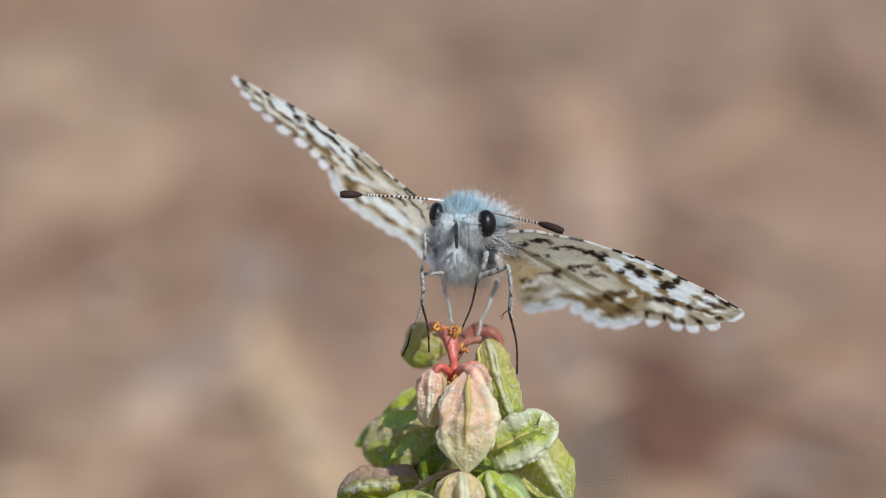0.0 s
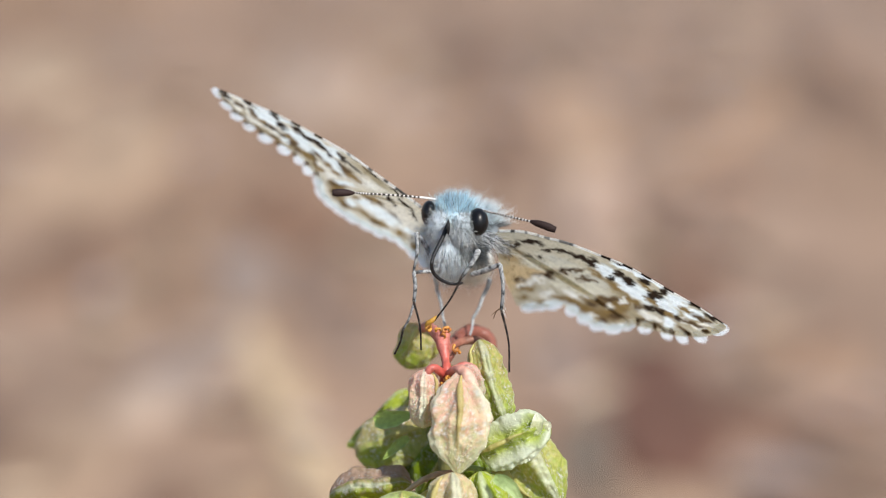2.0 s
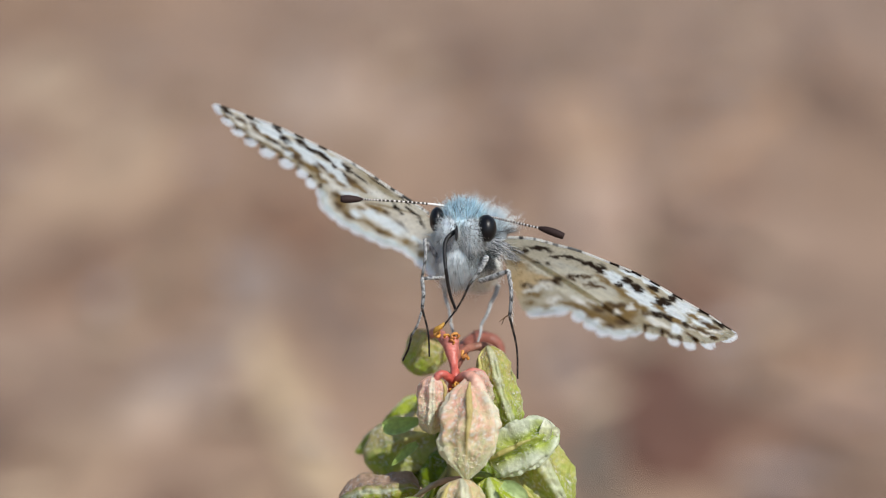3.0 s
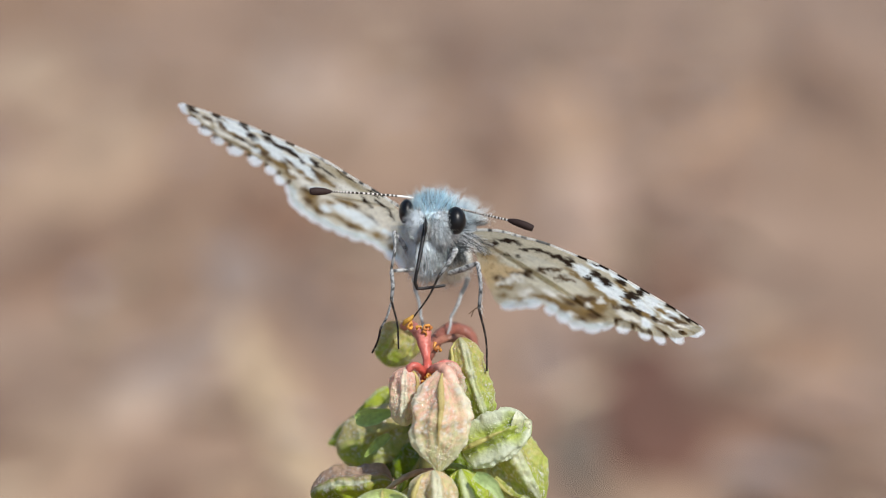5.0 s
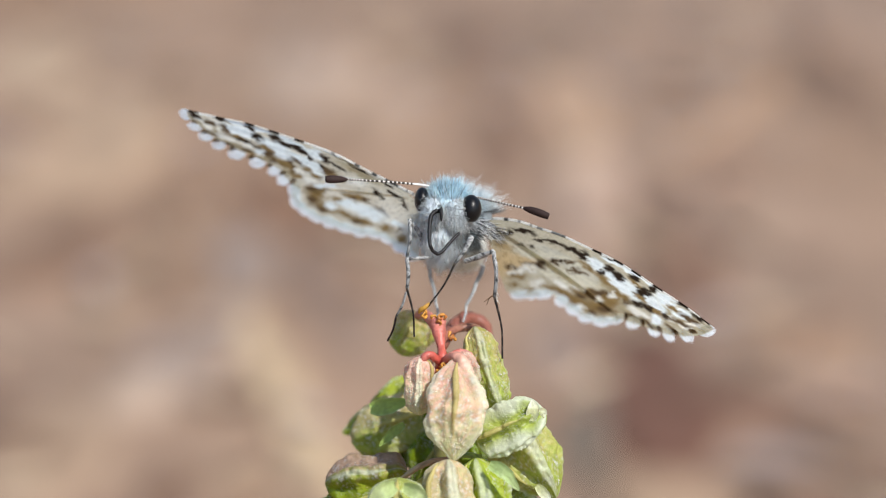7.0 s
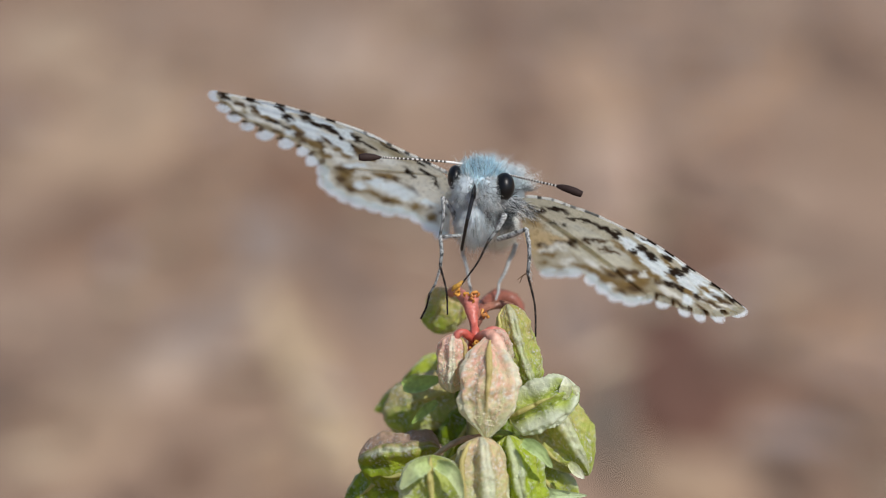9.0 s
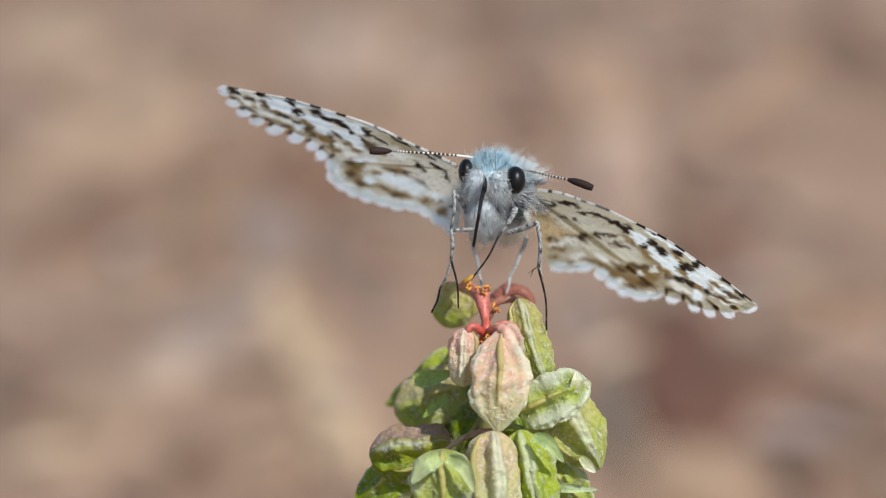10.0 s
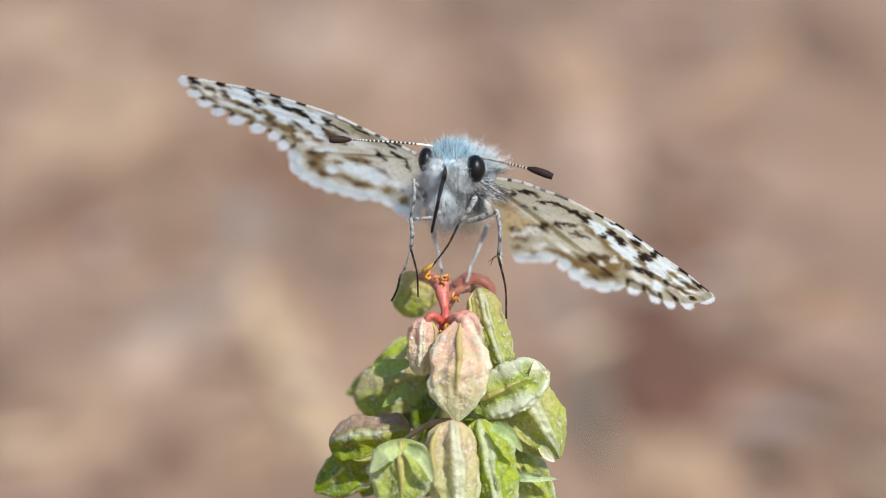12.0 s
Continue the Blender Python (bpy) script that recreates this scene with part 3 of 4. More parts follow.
CREAMY, HONEY = (0.84, 0.81, 0.70), (0.64, 0.47, 0.25)
PAINT, TUFTS = {}, {}


def strokes(wing_key, tone, soft, spots):
    """Patches of scales, dabbed on in order: x, y, half length, half width, turn."""
    PAINT.setdefault(wing_key, []).append((tone, soft, spots))


# left forewing: the brown and olive ground, white cells, dark chequers, then the white dashes of the leading edge
strokes("left_fore", OLIVE, 0.7, [(1215, 510, 36, 11, 30), (1185, 500, 20, 12, 35), (1120, 488, 24, 10, 35), (1150, 505, 26, 8, 30), (1080, 440, 30, 8, 40)])
strokes("left_fore", (0.60, 0.56, 0.44), 0.5, [(985, 380, 40, 6, 25), (1010, 400, 40, 7, 28), (920, 366, 26, 5, 15), (1045, 420, 28, 7, 35)])
strokes("left_fore", WHITE, 0.4, [(1062, 405, 20, 8, 34), (1088, 427, 14, 5, 40), (1118, 449, 34, 9, 43), (1100, 440, 20, 6, 45), (1164, 480, 28, 8, 48), (1180, 472, 22, 9, 42), (1208, 497, 16, 8, 16), (1170, 507, 13, 8, 45), (1148, 437, 16, 4.5, 36), (1120, 421, 18, 4, 36), (1086, 400, 20, 3.5, 30)])
strokes("left_fore", CREAMY, 0.5, [(1194, 507, 6, 5, 20), (1132, 489, 17, 6, 38), (1231, 517, 12, 4.5, 12), (1150, 500, 9, 5, 40), (1215, 520, 9, 4, 20)])
strokes("left_fore", DARK, 0.4, [(906, 343, 9, 5, 10), (932, 341, 24, 3, 13), (966, 359, 15, 2.6, 9), (950, 372, 3, 7, 10), (930, 364, 5, 2.5, 0), (1038, 388, 10, 8, 30), (1020, 378, 19, 4, 30), (990, 364, 18, 2.4, 22), (1084, 413, 9, 6, 44), (1100, 428, 15, 5.5, 42), (1072, 419, 7, 4.5, 10)])
strokes("left_fore", DARK, 0.4, [(1126, 431, 12, 5, 38), (1143, 457, 15, 8.5, 8), (1158, 452, 8, 6, 30), (1136, 478, 14, 5, 22), (1156, 486, 14, 4, 38), (1072, 388, 40, 2.4, 29), (1182, 499, 9, 3.5, 30), (1206, 479, 16, 4, 38), (1236, 505, 14, 4, 40), (1176, 452, 10, 3.5, 34)])
strokes("left_fore", UMBER, 0.6, [(1205, 512, 20, 3, 25), (1222, 507, 18, 3.5, 34), (1118, 474, 6, 6, 0), (1160, 516, 14, 3, 40), (1196, 524, 16, 2.6, 40), (1130, 500, 14, 3, 25)])
strokes("left_fore", BROWN, 0.6, [(1108, 462, 16, 4, 40), (1140, 468, 12, 3.5, 40), (1128, 440, 14, 2.6, 42), (1168, 492, 14, 3, 44), (960, 386, 24, 4, 24), (1044, 408, 18, 4, 36), (1076, 432, 18, 4, 40), (900, 366, 20, 6, 20), (1016, 424, 24, 3, 34), (1195, 488, 12, 3, 40)])
strokes("left_fore", WHITE, 0.35, [(1190, 463, 16, 4, 34), (1230, 494, 16, 4, 40), (1147, 434, 14, 3.5, 34), (1112, 410, 15, 3.5, 32), (1040, 368, 40, 2.6, 27)])
# left hindwing: honey at the root, a tan and brown band, pale streaks along the veins
strokes("left_hind", HONEY, 0.8, [(890, 398, 26, 34, 20), (925, 392, 40, 12, 8)])
strokes("left_hind", (0.70, 0.65, 0.49), 0.5, [(1000, 424, 46, 12, 34), (975, 415, 22, 8, 30), (1036, 432, 38, 10, 28), (950, 382, 34, 8, 14), (1010, 395, 30, 5, 24)])
strokes("left_hind", BROWN, 0.55, [(1058, 458, 44, 9, 14), (1072, 482, 30, 13, 18), (1032, 472, 32, 11, 30), (1000, 452, 26, 7, 28), (925, 421, 16, 5, 0), (945, 446, 16, 4, 0), (985, 446, 20, 4, 22), (915, 436, 12, 4, 0), (1090, 470, 14, 18, 10)])
strokes("left_hind", UMBER, 0.5, [(1070, 456, 18, 5, 10), (1040, 462, 14, 4, 20), (1082, 488, 12, 5, 10), (1060, 492, 12, 4, 30), (965, 402, 10, 6, 55), (912, 404, 13, 3, 0), (948, 398, 18, 2.6, 4), (990, 397, 8, 6, 20), (1010, 398, 16, 3, 2), (1022, 414, 10, 4.5, -20), (1036, 418, 12, 3, 20)])
strokes("left_hind", DARK, 0.5, [(963, 402, 6, 3, 50), (988, 396, 5, 3, 0), (1002, 397, 8, 2, 0)])
strokes("left_hind", CREAMY, 0.45, [(938, 408, 18, 8, -4), (960, 434, 13, 7, 0), (1068, 467, 8, 5, 10), (1092, 460, 6, 6, 10), (912, 414, 8, 4, 0), (1040, 480, 7, 4, 20), (1004, 440, 20, 4, 34), (1034, 446, 16, 4, 30)])
strokes("left_hind", WHITE, 0.45, [(928, 453, 17, 6, 0), (970, 453, 22, 6, 0), (1006, 466, 14, 7, 35), (1030, 485, 14, 7, 35), (1056, 502, 14, 6, 20), (1084, 507, 18, 6, 0)])
# right forewing
strokes("right_fore", OLIVE, 0.7, [(368, 168, 34, 8, 30), (405, 190, 40, 5, 20), (470, 212, 14, 12, 20), (512, 234, 14, 15, 0), (585, 240, 20, 9, 22), (640, 238, 44, 6, 26)])
strokes("right_fore", CREAMY, 0.5, [(388, 157, 15, 5.5, 20), (366, 164, 8, 6, 20), (389, 169, 5, 4, 0), (354, 153, 12, 3.5, 28), (402, 182, 28, 5.5, 12), (440, 195, 14, 4.5, 14), (532, 238, 11, 6, 20), (548, 254, 15, 7, 8), (620, 252, 34, 7, 10)])
strokes("right_fore", WHITE, 0.4, [(432, 172, 30, 9, 18), (414, 168, 14, 7, 30), (488, 194, 34, 8, 19), (500, 209, 24, 7, 24), (461, 206, 9, 5, 10), (550, 226, 30, 9, 28), (530, 214, 16, 6, 22), (563, 209, 14, 9, 34), (520, 189, 22, 4, 18), (560, 243, 18, 6, 24), (540, 200, 14, 4, 20)])
strokes("right_fore", DARK, 0.4, [(457, 180, 10, 7, 24), (446, 165, 13, 4, 20), (430, 186, 15, 3.6, 16), (455, 196, 9, 3, 30), (490, 180, 12, 5, 18), (508, 192, 17, 3.6, 20), (540, 205, 17, 3.6, 28), (551, 214, 8, 3.6, 40), (395, 151, 14, 4, 18), (344, 145, 14, 4, 26)])
strokes("right_fore", DARK, 0.4, [(580, 216, 7, 9, -30), (600, 228, 20, 2.6, 28), (574, 229, 14, 2.6, 30), (592, 206, 46, 2.2, 23), (640, 232, 26, 2, 27), (528, 196, 14, 2.6, 20), (690, 258, 16, 2.4, 28)])
strokes("right_fore", UMBER, 0.55, [(474, 207, 9, 9, 40), (400, 168, 10, 5.5, 42), (514, 229, 7, 13, -12), (527, 220, 14, 3.6, 30), (482, 218, 7, 7, 0), (372, 158, 9, 3, 20), (584, 238, 12, 7, 10), (436, 204, 16, 2.6, 22), (400, 194, 16, 2.4, 20), (374, 176, 14, 2.2, 22)])
strokes("right_fore", BROWN, 0.6, [(500, 224, 16, 5, 30), (470, 198, 14, 3, 24), (560, 246, 14, 4, 20), (524, 246, 10, 5, 20), (418, 180, 14, 3, 14), (445, 212, 14, 3, 24), (600, 248, 18, 5, 16), (545, 234, 10, 4, 28), (620, 218, 24, 3, 26)])
strokes("right_fore", WHITE, 0.35, [(367, 143, 17, 3, 9), (420, 157, 18, 3.2, 15), (467, 170, 15, 3.2, 15), (512, 182, 13, 3, 15), (590, 204, 50, 2.6, 21)])
# right hindwing
strokes("right_hind", (0.80, 0.75, 0.62), 0.6, [(700, 312, 44, 24, 22), (600, 274, 34, 10, 12), (730, 350, 20, 30, 20)])
strokes("right_hind", BROWN, 0.6, [(555, 279, 17, 15, 20), (574, 302, 24, 7, 18), (560, 266, 18, 6, 10), (630, 280, 24, 5.5, 12), (640, 323, 19, 6, 14), (610, 312, 16, 4.5, 24), (686, 335, 11, 8, 10), (714, 356, 10, 11, 20), (676, 304, 15, 4, 34), (598, 286, 12, 5, 10)])
strokes("right_hind", UMBER, 0.55, [(548, 288, 8, 8, 0), (566, 304, 12, 3.6, 20), (632, 325, 12, 3.6, 16), (650, 286, 8, 4, 14), (625, 283, 6, 4, 0), (682, 306, 10, 3.4, 42), (735, 346, 9, 3, 22), (708, 337, 9, 2, -20), (548, 268, 10, 4, 20)])
strokes("right_hind", DARK, 0.45, [(672, 272, 10, 5, 42), (703, 275, 13, 2.8, 32), (720, 291, 13, 3, 64), (682, 281, 5, 3, 0)])
strokes("right_hind", WHITE, 0.5, [(650, 305, 38, 11, 16), (622, 295, 18, 7, 16), (582, 297, 10, 6, 0), (704, 327, 15, 5.5, 12), (606, 292, 8, 5, 0), (664, 318, 16, 5, 20), (575, 262, 20, 4, 0)])
strokes("right_hind", WHITE, 0.45, [(520, 276, 13, 9, 80), (524, 296, 14, 9, 55), (545, 312, 20, 8, 30), (580, 326, 24, 8, 18), (615, 336, 22, 8, 14), (650, 342, 20, 7, 4), (685, 354, 18, 8, 28), (712, 370, 18, 8, 28), (733, 384, 12, 8, 30)])
# tufts of long white scales round the outer rims: x, y, half length, half width, the way they point
TUFTS["left_fore"] = [(1251, 528, 15, 11, 12), (1222, 537, 17, 9, 46), (1193, 535, 18, 8.5, 58), (1169, 526, 16, 10, 58), (1133, 512, 14, 13, 78), (1108, 504, 9, 9, 85)]
TUFTS["left_hind"] = [(925, 456, 10, 15, 95), (948, 457, 9, 13, 90), (972, 456, 10, 16, 88), (1004, 470, 11, 13, 112), (1026, 487, 11, 14, 118), (1050, 502, 11, 15, 102), (1078, 510, 11, 16, 95), (1102, 508, 9, 11, 80)]
TUFTS["right_fore"] = [(328, 144, 14, 9, 192), (342, 164, 16, 7.5, 186), (359, 180, 16, 8, 184), (382, 194, 16, 8.5, 178), (415, 209, 19, 10, 172), (452, 223, 18, 10.5, 170), (483, 237, 16, 9, 160), (498, 252, 16, 11, 150), (520, 266, 14, 10, 150)]
TUFTS["right_hind"] = [(514, 271, 12, 12, 190), (516, 291, 12, 14, 168), (530, 305, 12, 15, 132), (552, 317, 12, 16, 112), (578, 327, 12, 17, 106), (606, 336, 11, 17, 105), (634, 343, 11, 17, 100), (662, 346, 10, 13, 100), (686, 353, 12, 15, 116), (708, 369, 12, 15, 122), (730, 383, 12, 13, 126)]


def dab(col, x, y, spots, tone, soft=0.35, full=1.0):
    tone = np.array(tone)
    for cx, cy, rx, ry, turn in spots:
        a = radians(turn)
        dx, dy = x - cx, y - cy
        q = np.hypot((dx * math.cos(a) + dy * math.sin(a)) / rx, (-dx * math.sin(a) + dy * math.cos(a)) / ry)
        f = np.clip((1 + soft - q) / (2 * soft), 0, 1)
        f = (f * f * (3 - 2 * f) * full)[..., None]
        col[:] = col * (1 - f) + tone * f


LEFT_FORE_EDGE = [(880, 317), (925, 324), (960, 337), (1000, 352), (1050, 377), (1090, 398), (1130, 424), (1170, 453), (1210, 482), (1240, 506), (1260, 524), (1248, 534), (1229, 538), (1209, 537), (1186, 533), (1162, 525), (1138, 515), (1108, 503), (1050, 461), (985, 413), (925, 369)]
LEFT_HIND_EDGE = [(925, 369), (985, 413), (1050, 461), (1108, 503), (1080, 511), (1054, 504), (1034, 492), (1010, 475), (988, 458), (968, 457), (948, 457), (926, 457), (905, 450), (893, 425), (880, 390)]
RIGHT_FORE_EDGE = [(740, 274), (715, 262), (690, 250), (665, 239), (640, 227), (610, 212), (580, 200), (550, 190), (520, 181), (480, 169), (440, 158), (400, 150), (360, 142), (334, 138), (332, 147), (348, 160), (364, 174), (388, 189), (422, 204), (458, 218), (488, 233), (504, 250), (522, 266), (570, 269.6), (650, 275.6), (710, 280.2)]
RIGHT_HIND_EDGE = [(710, 280.2), (650, 275.6), (570, 269.6), (522, 266), (514, 271), (513, 284), (520, 299), (538, 308), (556, 320), (580, 330), (610, 339), (638, 346), (660, 347), (678, 350), (694, 361), (714, 373), (732, 384), (744, 391), (748, 360), (750, 322)]
COSTA_FLECKS = {"left": (1062, 1098, 1129, 1166, 1209, 1246), "right": (344, 394, 446, 490, 536)}


def wing(name, side, edge, span, chord, label):
    """A fan of scales from the root, in the wing's own space."""
    key = side + ("_fore" if name == "forewing" else "_hind")
    e = np.array(edge, float)
    uv = plan(side, e[:, 0], e[:, 1])
    uv = smooth_line(np.column_stack([uv.T, np.zeros(len(e))]), 12)[:, :2]
    seg = np.hypot(*np.diff(uv * (1.0, 0.6), axis=0).T)
    s = np.concatenate([[0], np.cumsum(seg)]) / seg.sum()
    n_a, n_r = 420, 170
    k = np.linspace(0, 1, n_a)
    eu, ev = np.interp(k, s, uv[:, 0]), np.interp(k, s, uv[:, 1])
    r = np.linspace(0.02, 1, n_r) ** 0.8
    u, v = np.outer(eu, r), np.outer(ev, r)
    x, y = undrawn(side, u.ravel(), v.ravel())
    way = frame_of(side)[1] / np.hypot(*frame_of(side)[1])
    along, across = x * way[0] + y * way[1], y * way[0] - x * way[1]
    jit = np.array([(noise.noise(Vector((a * 0.06, b * 0.24, 1))), noise.noise(Vector((a * 0.08, b * 0.08, 7))), noise.noise(Vector((a * 0.35, b * 0.6, 4))), noise.noise(Vector((a * 0.14, b * 0.42, 11)))) for a, b in zip(along, across)])
    slip, sway = jit[:, 0] * 9.0 + jit[:, 3] * 6.0 + jit[:, 2] * 2.5, jit[:, 1] * 3.0 + jit[:, 2] * 1.2
    px, py = x + slip * way[0] - sway * way[1], y + slip * way[1] + sway * way[0]
    # the left wing's ground is darker: its shade is put into the colour
    col = np.tile(np.array((0.68, 0.62, 0.48) if side == "right" else (0.56, 0.50, 0.36)), (len(x), 1))
    for tone, soft, spots in PAINT[side + "_fore"] + PAINT[side + "_hind"]:       # the drawing runs on across the seam of the two wings
        dab(col, px, py, spots, tone, soft)
    turn = np.arctan2(v, u + 1e-6)
    vein = np.abs(((turn * 7.0).ravel() + 0.5) % 1 - 0.5)
    col *= (1 - 0.16 * np.clip(1 - vein / 0.04, 0, 1) * np.clip(np.hypot(u, v).ravel() * 2, 0, 1))[:, None]
    col *= (1 + 0.14 * jit[:, 2] + 0.10 * jit[:, 3] + 0.06 * jit[:, 0])[:, None]
    if name == "hindwing":
        col *= (1 - 0.45 * np.clip(jit[:, 3] * 2.4 + jit[:, 0] * 1.2 - 0.35, 0, 1) * (0.8 if side == "left" else 0.4))[:, None] ** np.array((0.8, 1.0, 1.3))
    dusty = np.clip((jit[:, 3] + 0.8 * jit[:, 2] - 0.30) * 4, 0, 1) * np.clip(1.3 - np.hypot(u, v).ravel() * 1.6, 0, 0.8)   # dark scales scattered towards the root
    col = col * (1 - 0.45 * dusty[:, None])
    up = np.cross(span, chord)
    up = up / np.linalg.norm(up)

    def surface(uu, vv):
        return uu[..., None] * span + vv[..., None] * chord + (BOWED[side] * UNIT * bow(uu))[..., None] * np.array((0, 0, 1))

    ripple = 0.000014 * np.sin(turn * 7.0 * math.tau) * np.hypot(u, v)
    pos = surface(u, v) + ripple[..., None] * up
    verts = pos.reshape(-1, 3)
    faces = [(i * n_r + j, (i + 1) * n_r + j, (i + 1) * n_r + j + 1, i * n_r + j + 1) for i in range(n_a - 1) for j in range(n_r - 1)]
    ob = part(name, verts, faces, M_WING, butterfly, label, tones=np.clip(col, 0.01, 0.95))
    # the fringe: rounded tufts of long white scales, with short dark ones in the gaps of the forewing
    bunches = [(*q, 22, (0.93, 0.97, 0.97), (0.95, 0.97, 0.97)) for q in TUFTS[key]]
    if name == "forewing":
        for p, q in zip(TUFTS[key], TUFTS[key][1:]):
            a = radians(0.5 * (p[4] + q[4]))
            bunches.append((0.5 * (p[0] + q[0]) - 7 * math.cos(a), 0.5 * (p[1] + q[1]) - 7 * math.sin(a), 9, 3.4, math.degrees(a), 8, UMBER, (0.30, 0.22, 0.14)))
    fv, ff, ft = [], [], []
    for bx, by, rx, ry, way, count, c0, c1 in bunches:
        ca, sa = math.cos(radians(way)), math.sin(radians(way))
        for i in range(count):
            q = (2 * i + 1) / count - 1 + random.uniform(-0.3, 0.3) / count
            arc = math.sqrt(max(0.05, 1 - q * q))
            half = 1.15 / count
            length = arc * random.uniform(0.86, 1.10)
            l = np.array((-arc * 0.9, -arc * 0.1, 0.6 * length, length))
            l, wide = np.repeat(l, 2), np.array((-0.9, 0.9, -1.1, 1.1, -1.0, 1.0, -0.35, 0.35)) * half + q
            q2 = plan(side, bx + l * rx * ca - wide * ry * sa, by + l * rx * sa + wide * ry * ca)
            rows = surface(q2[0], q2[1]) - up * (0.000004 * (i % 3) + 0.000006) + up * np.random.normal(0, 0.000006)
            o = len(fv)
            fv.extend(rows)
            ff.extend((o + 2 * k2, o + 2 * k2 + 1, o + 2 * k2 + 3, o + 2 * k2 + 2) for k2 in range(3))
            tint = random.uniform(0.92, 1.02)
            ft.extend([np.array(c0) * tint] * 4 + [np.array(c1) * tint] * 4)
    part("fringe", fv, ff, M_FRINGE, ob, "white tufted fringe" if name == "hindwing" else "white and brown chequered fringe", tones=np.clip(ft, 0, 0.96))
    if name == "forewing":
        tip_row = int(np.argmax(eu))
        rows_c = list(range(0, tip_row - 2))
        line = pos[rows_c, -1]
        cx, cy = undrawn(side, u[rows_c, -1], v[rows_c, -1])
        shade = np.tile(np.array((0.90, 0.90, 0.87)), (len(cx), 1))
        su = u[rows_c, -1]
        for q0 in COSTA_FLECKS[side]:
            shade[np.abs(cx - q0) < 8.5] = DARK
        i = 0
        while i < len(cx):                        # irregular dark flecks near the root
            run = random.randint(1, 5)
            if su[i] < 0.36 and random.random() < 0.42:
                shade[i:i + run] *= random.uniform(0.12, 0.5)
            i += run
        tv, tf, tt = tube(line, (0.00008, 0.00006, 0.000035), 8, lambda q0, _: shade[min(len(shade) - 1, int(round(q0 * (len(shade) - 1))))])
        part("costa", tv, tf, M_FRINGE, ob, "white leading edge vein with dark flecks", tones=tt)
    return ob


SIDES, WINGS = {}, {}
for side, (root, apex, corner) in CORNERS.items():
    a, b, c = (np.array(tuple(at(*p))) for p in (root, apex, corner))
    SIDES[side] = (a, b - a, c - a)
for side, fore_edge, hind_edge in (("left", LEFT_FORE_EDGE, LEFT_HIND_EDGE), ("right", RIGHT_FORE_EDGE, RIGHT_HIND_EDGE)):
    a, span, chord = SIDES[side]
    WINGS[side] = [
        wing("forewing", side, fore_edge, span, chord, "cream and white forewing underside with brown chequers"),
        wing("hindwing", side, hind_edge, span, chord, "cream hindwing underside with tan bands and white fringe"),
    ]
    for w in WINGS[side]:
        w.location = a

# body
def furry(name, centre, radii, count, length, lean, root, tip, label, keep=lambda p, n: True, parent=None, width=0.000017, spread=0.35, sag=(0, 0, -0.25), bleach=None, dark=0.05, lift=0.16):
    c = at(*centre)
    rad = np.array(radii) * 1e-3
    v, f = ellipsoid(c, rad)
    skin = []
    for q in v:
        n = (q - np.array(tuple(c))) / rad
        t = (np.array(root[0]) + np.array(root[1])) / 2
        if bleach:
            t = t + (np.array(PALE) - t) * min(1.0, max(0.0, bleach(n)))
        if callable(dark):
            t = t * (1 - 0.8 * min(1.0, dark(n)))
        skin.append(t * (0.92 + 0.16 * noise3(q, 5000, 2.0)))
    base = part(name, v, f, M_SKIN, parent or butterfly, label, tones=np.clip(skin, 0.02, 0.93))
    rows = {"p": [], "w": [], "l": [], "a": [], "b": [], "n": []}
    while len(rows["p"]) < count:
        n = np.random.normal(size=3)
        n /= np.linalg.norm(n)
        p = np.array(tuple(c)) + n * rad
        if n[1] > 0.45 or not keep(p, n):
            continue
        nn = n / rad
        nn /= np.linalg.norm(nn)
        rows["p"].append(p)
        rows["n"].append(nn)
        clump = np.array([noise3(p, 2600, q) for q in (1.0, 5.0, 9.0)])
        rows["w"].append(nn * lift + np.array(lean(n)) + clump * 0.5 + np.random.normal(size=3) * spread * 0.4 + nn * (0.7 if random.random() < 0.1 else 0.0))
        rows["l"].append(length * (random.uniform(1.3, 1.75) if random.random() < 0.08 else random.uniform(0.5, 1.2)))
        k = random.random()
        sh = random.uniform(0.7, 1.2)
        ra, rb = np.array(root[0]) * (1 - k) + np.array(root[1]) * k, np.array(tip[0]) * (1 - k) + np.array(tip[1]) * k
        if bleach:
            f = min(1.0, max(0.0, bleach(n)))
            ra, rb = ra + (np.array(PALE) - ra) * f, rb + (np.array(PALE) - rb) * f
        if random.random() < (dark(n) if callable(dark) else dark):
            ra, rb = ra * 0.15, rb * 0.25
        rows["a"].append(ra * sh)
        rows["b"].append(rb * sh)
    hv, hf, ht = hairs(rows["p"], rows["w"], rows["l"], np.full(count, width), np.clip(rows["a"], 0, 0.93), np.clip(rows["b"], 0, 0.95), sag, rows["n"])
    part("fur", hv, hf, M_HAIR, base, tones=ht)
    return base


BLUE, PALE, GREY = (0.46, 0.74, 0.90), (0.89, 0.945, 0.97), (0.60, 0.69, 0.76)
# dark flank hairs; hair and skin also darkened for the shade under the wing
def flank(n):
    return 0.86 if n[0] > 0.10 and n[2] < 0.30 else 0.05


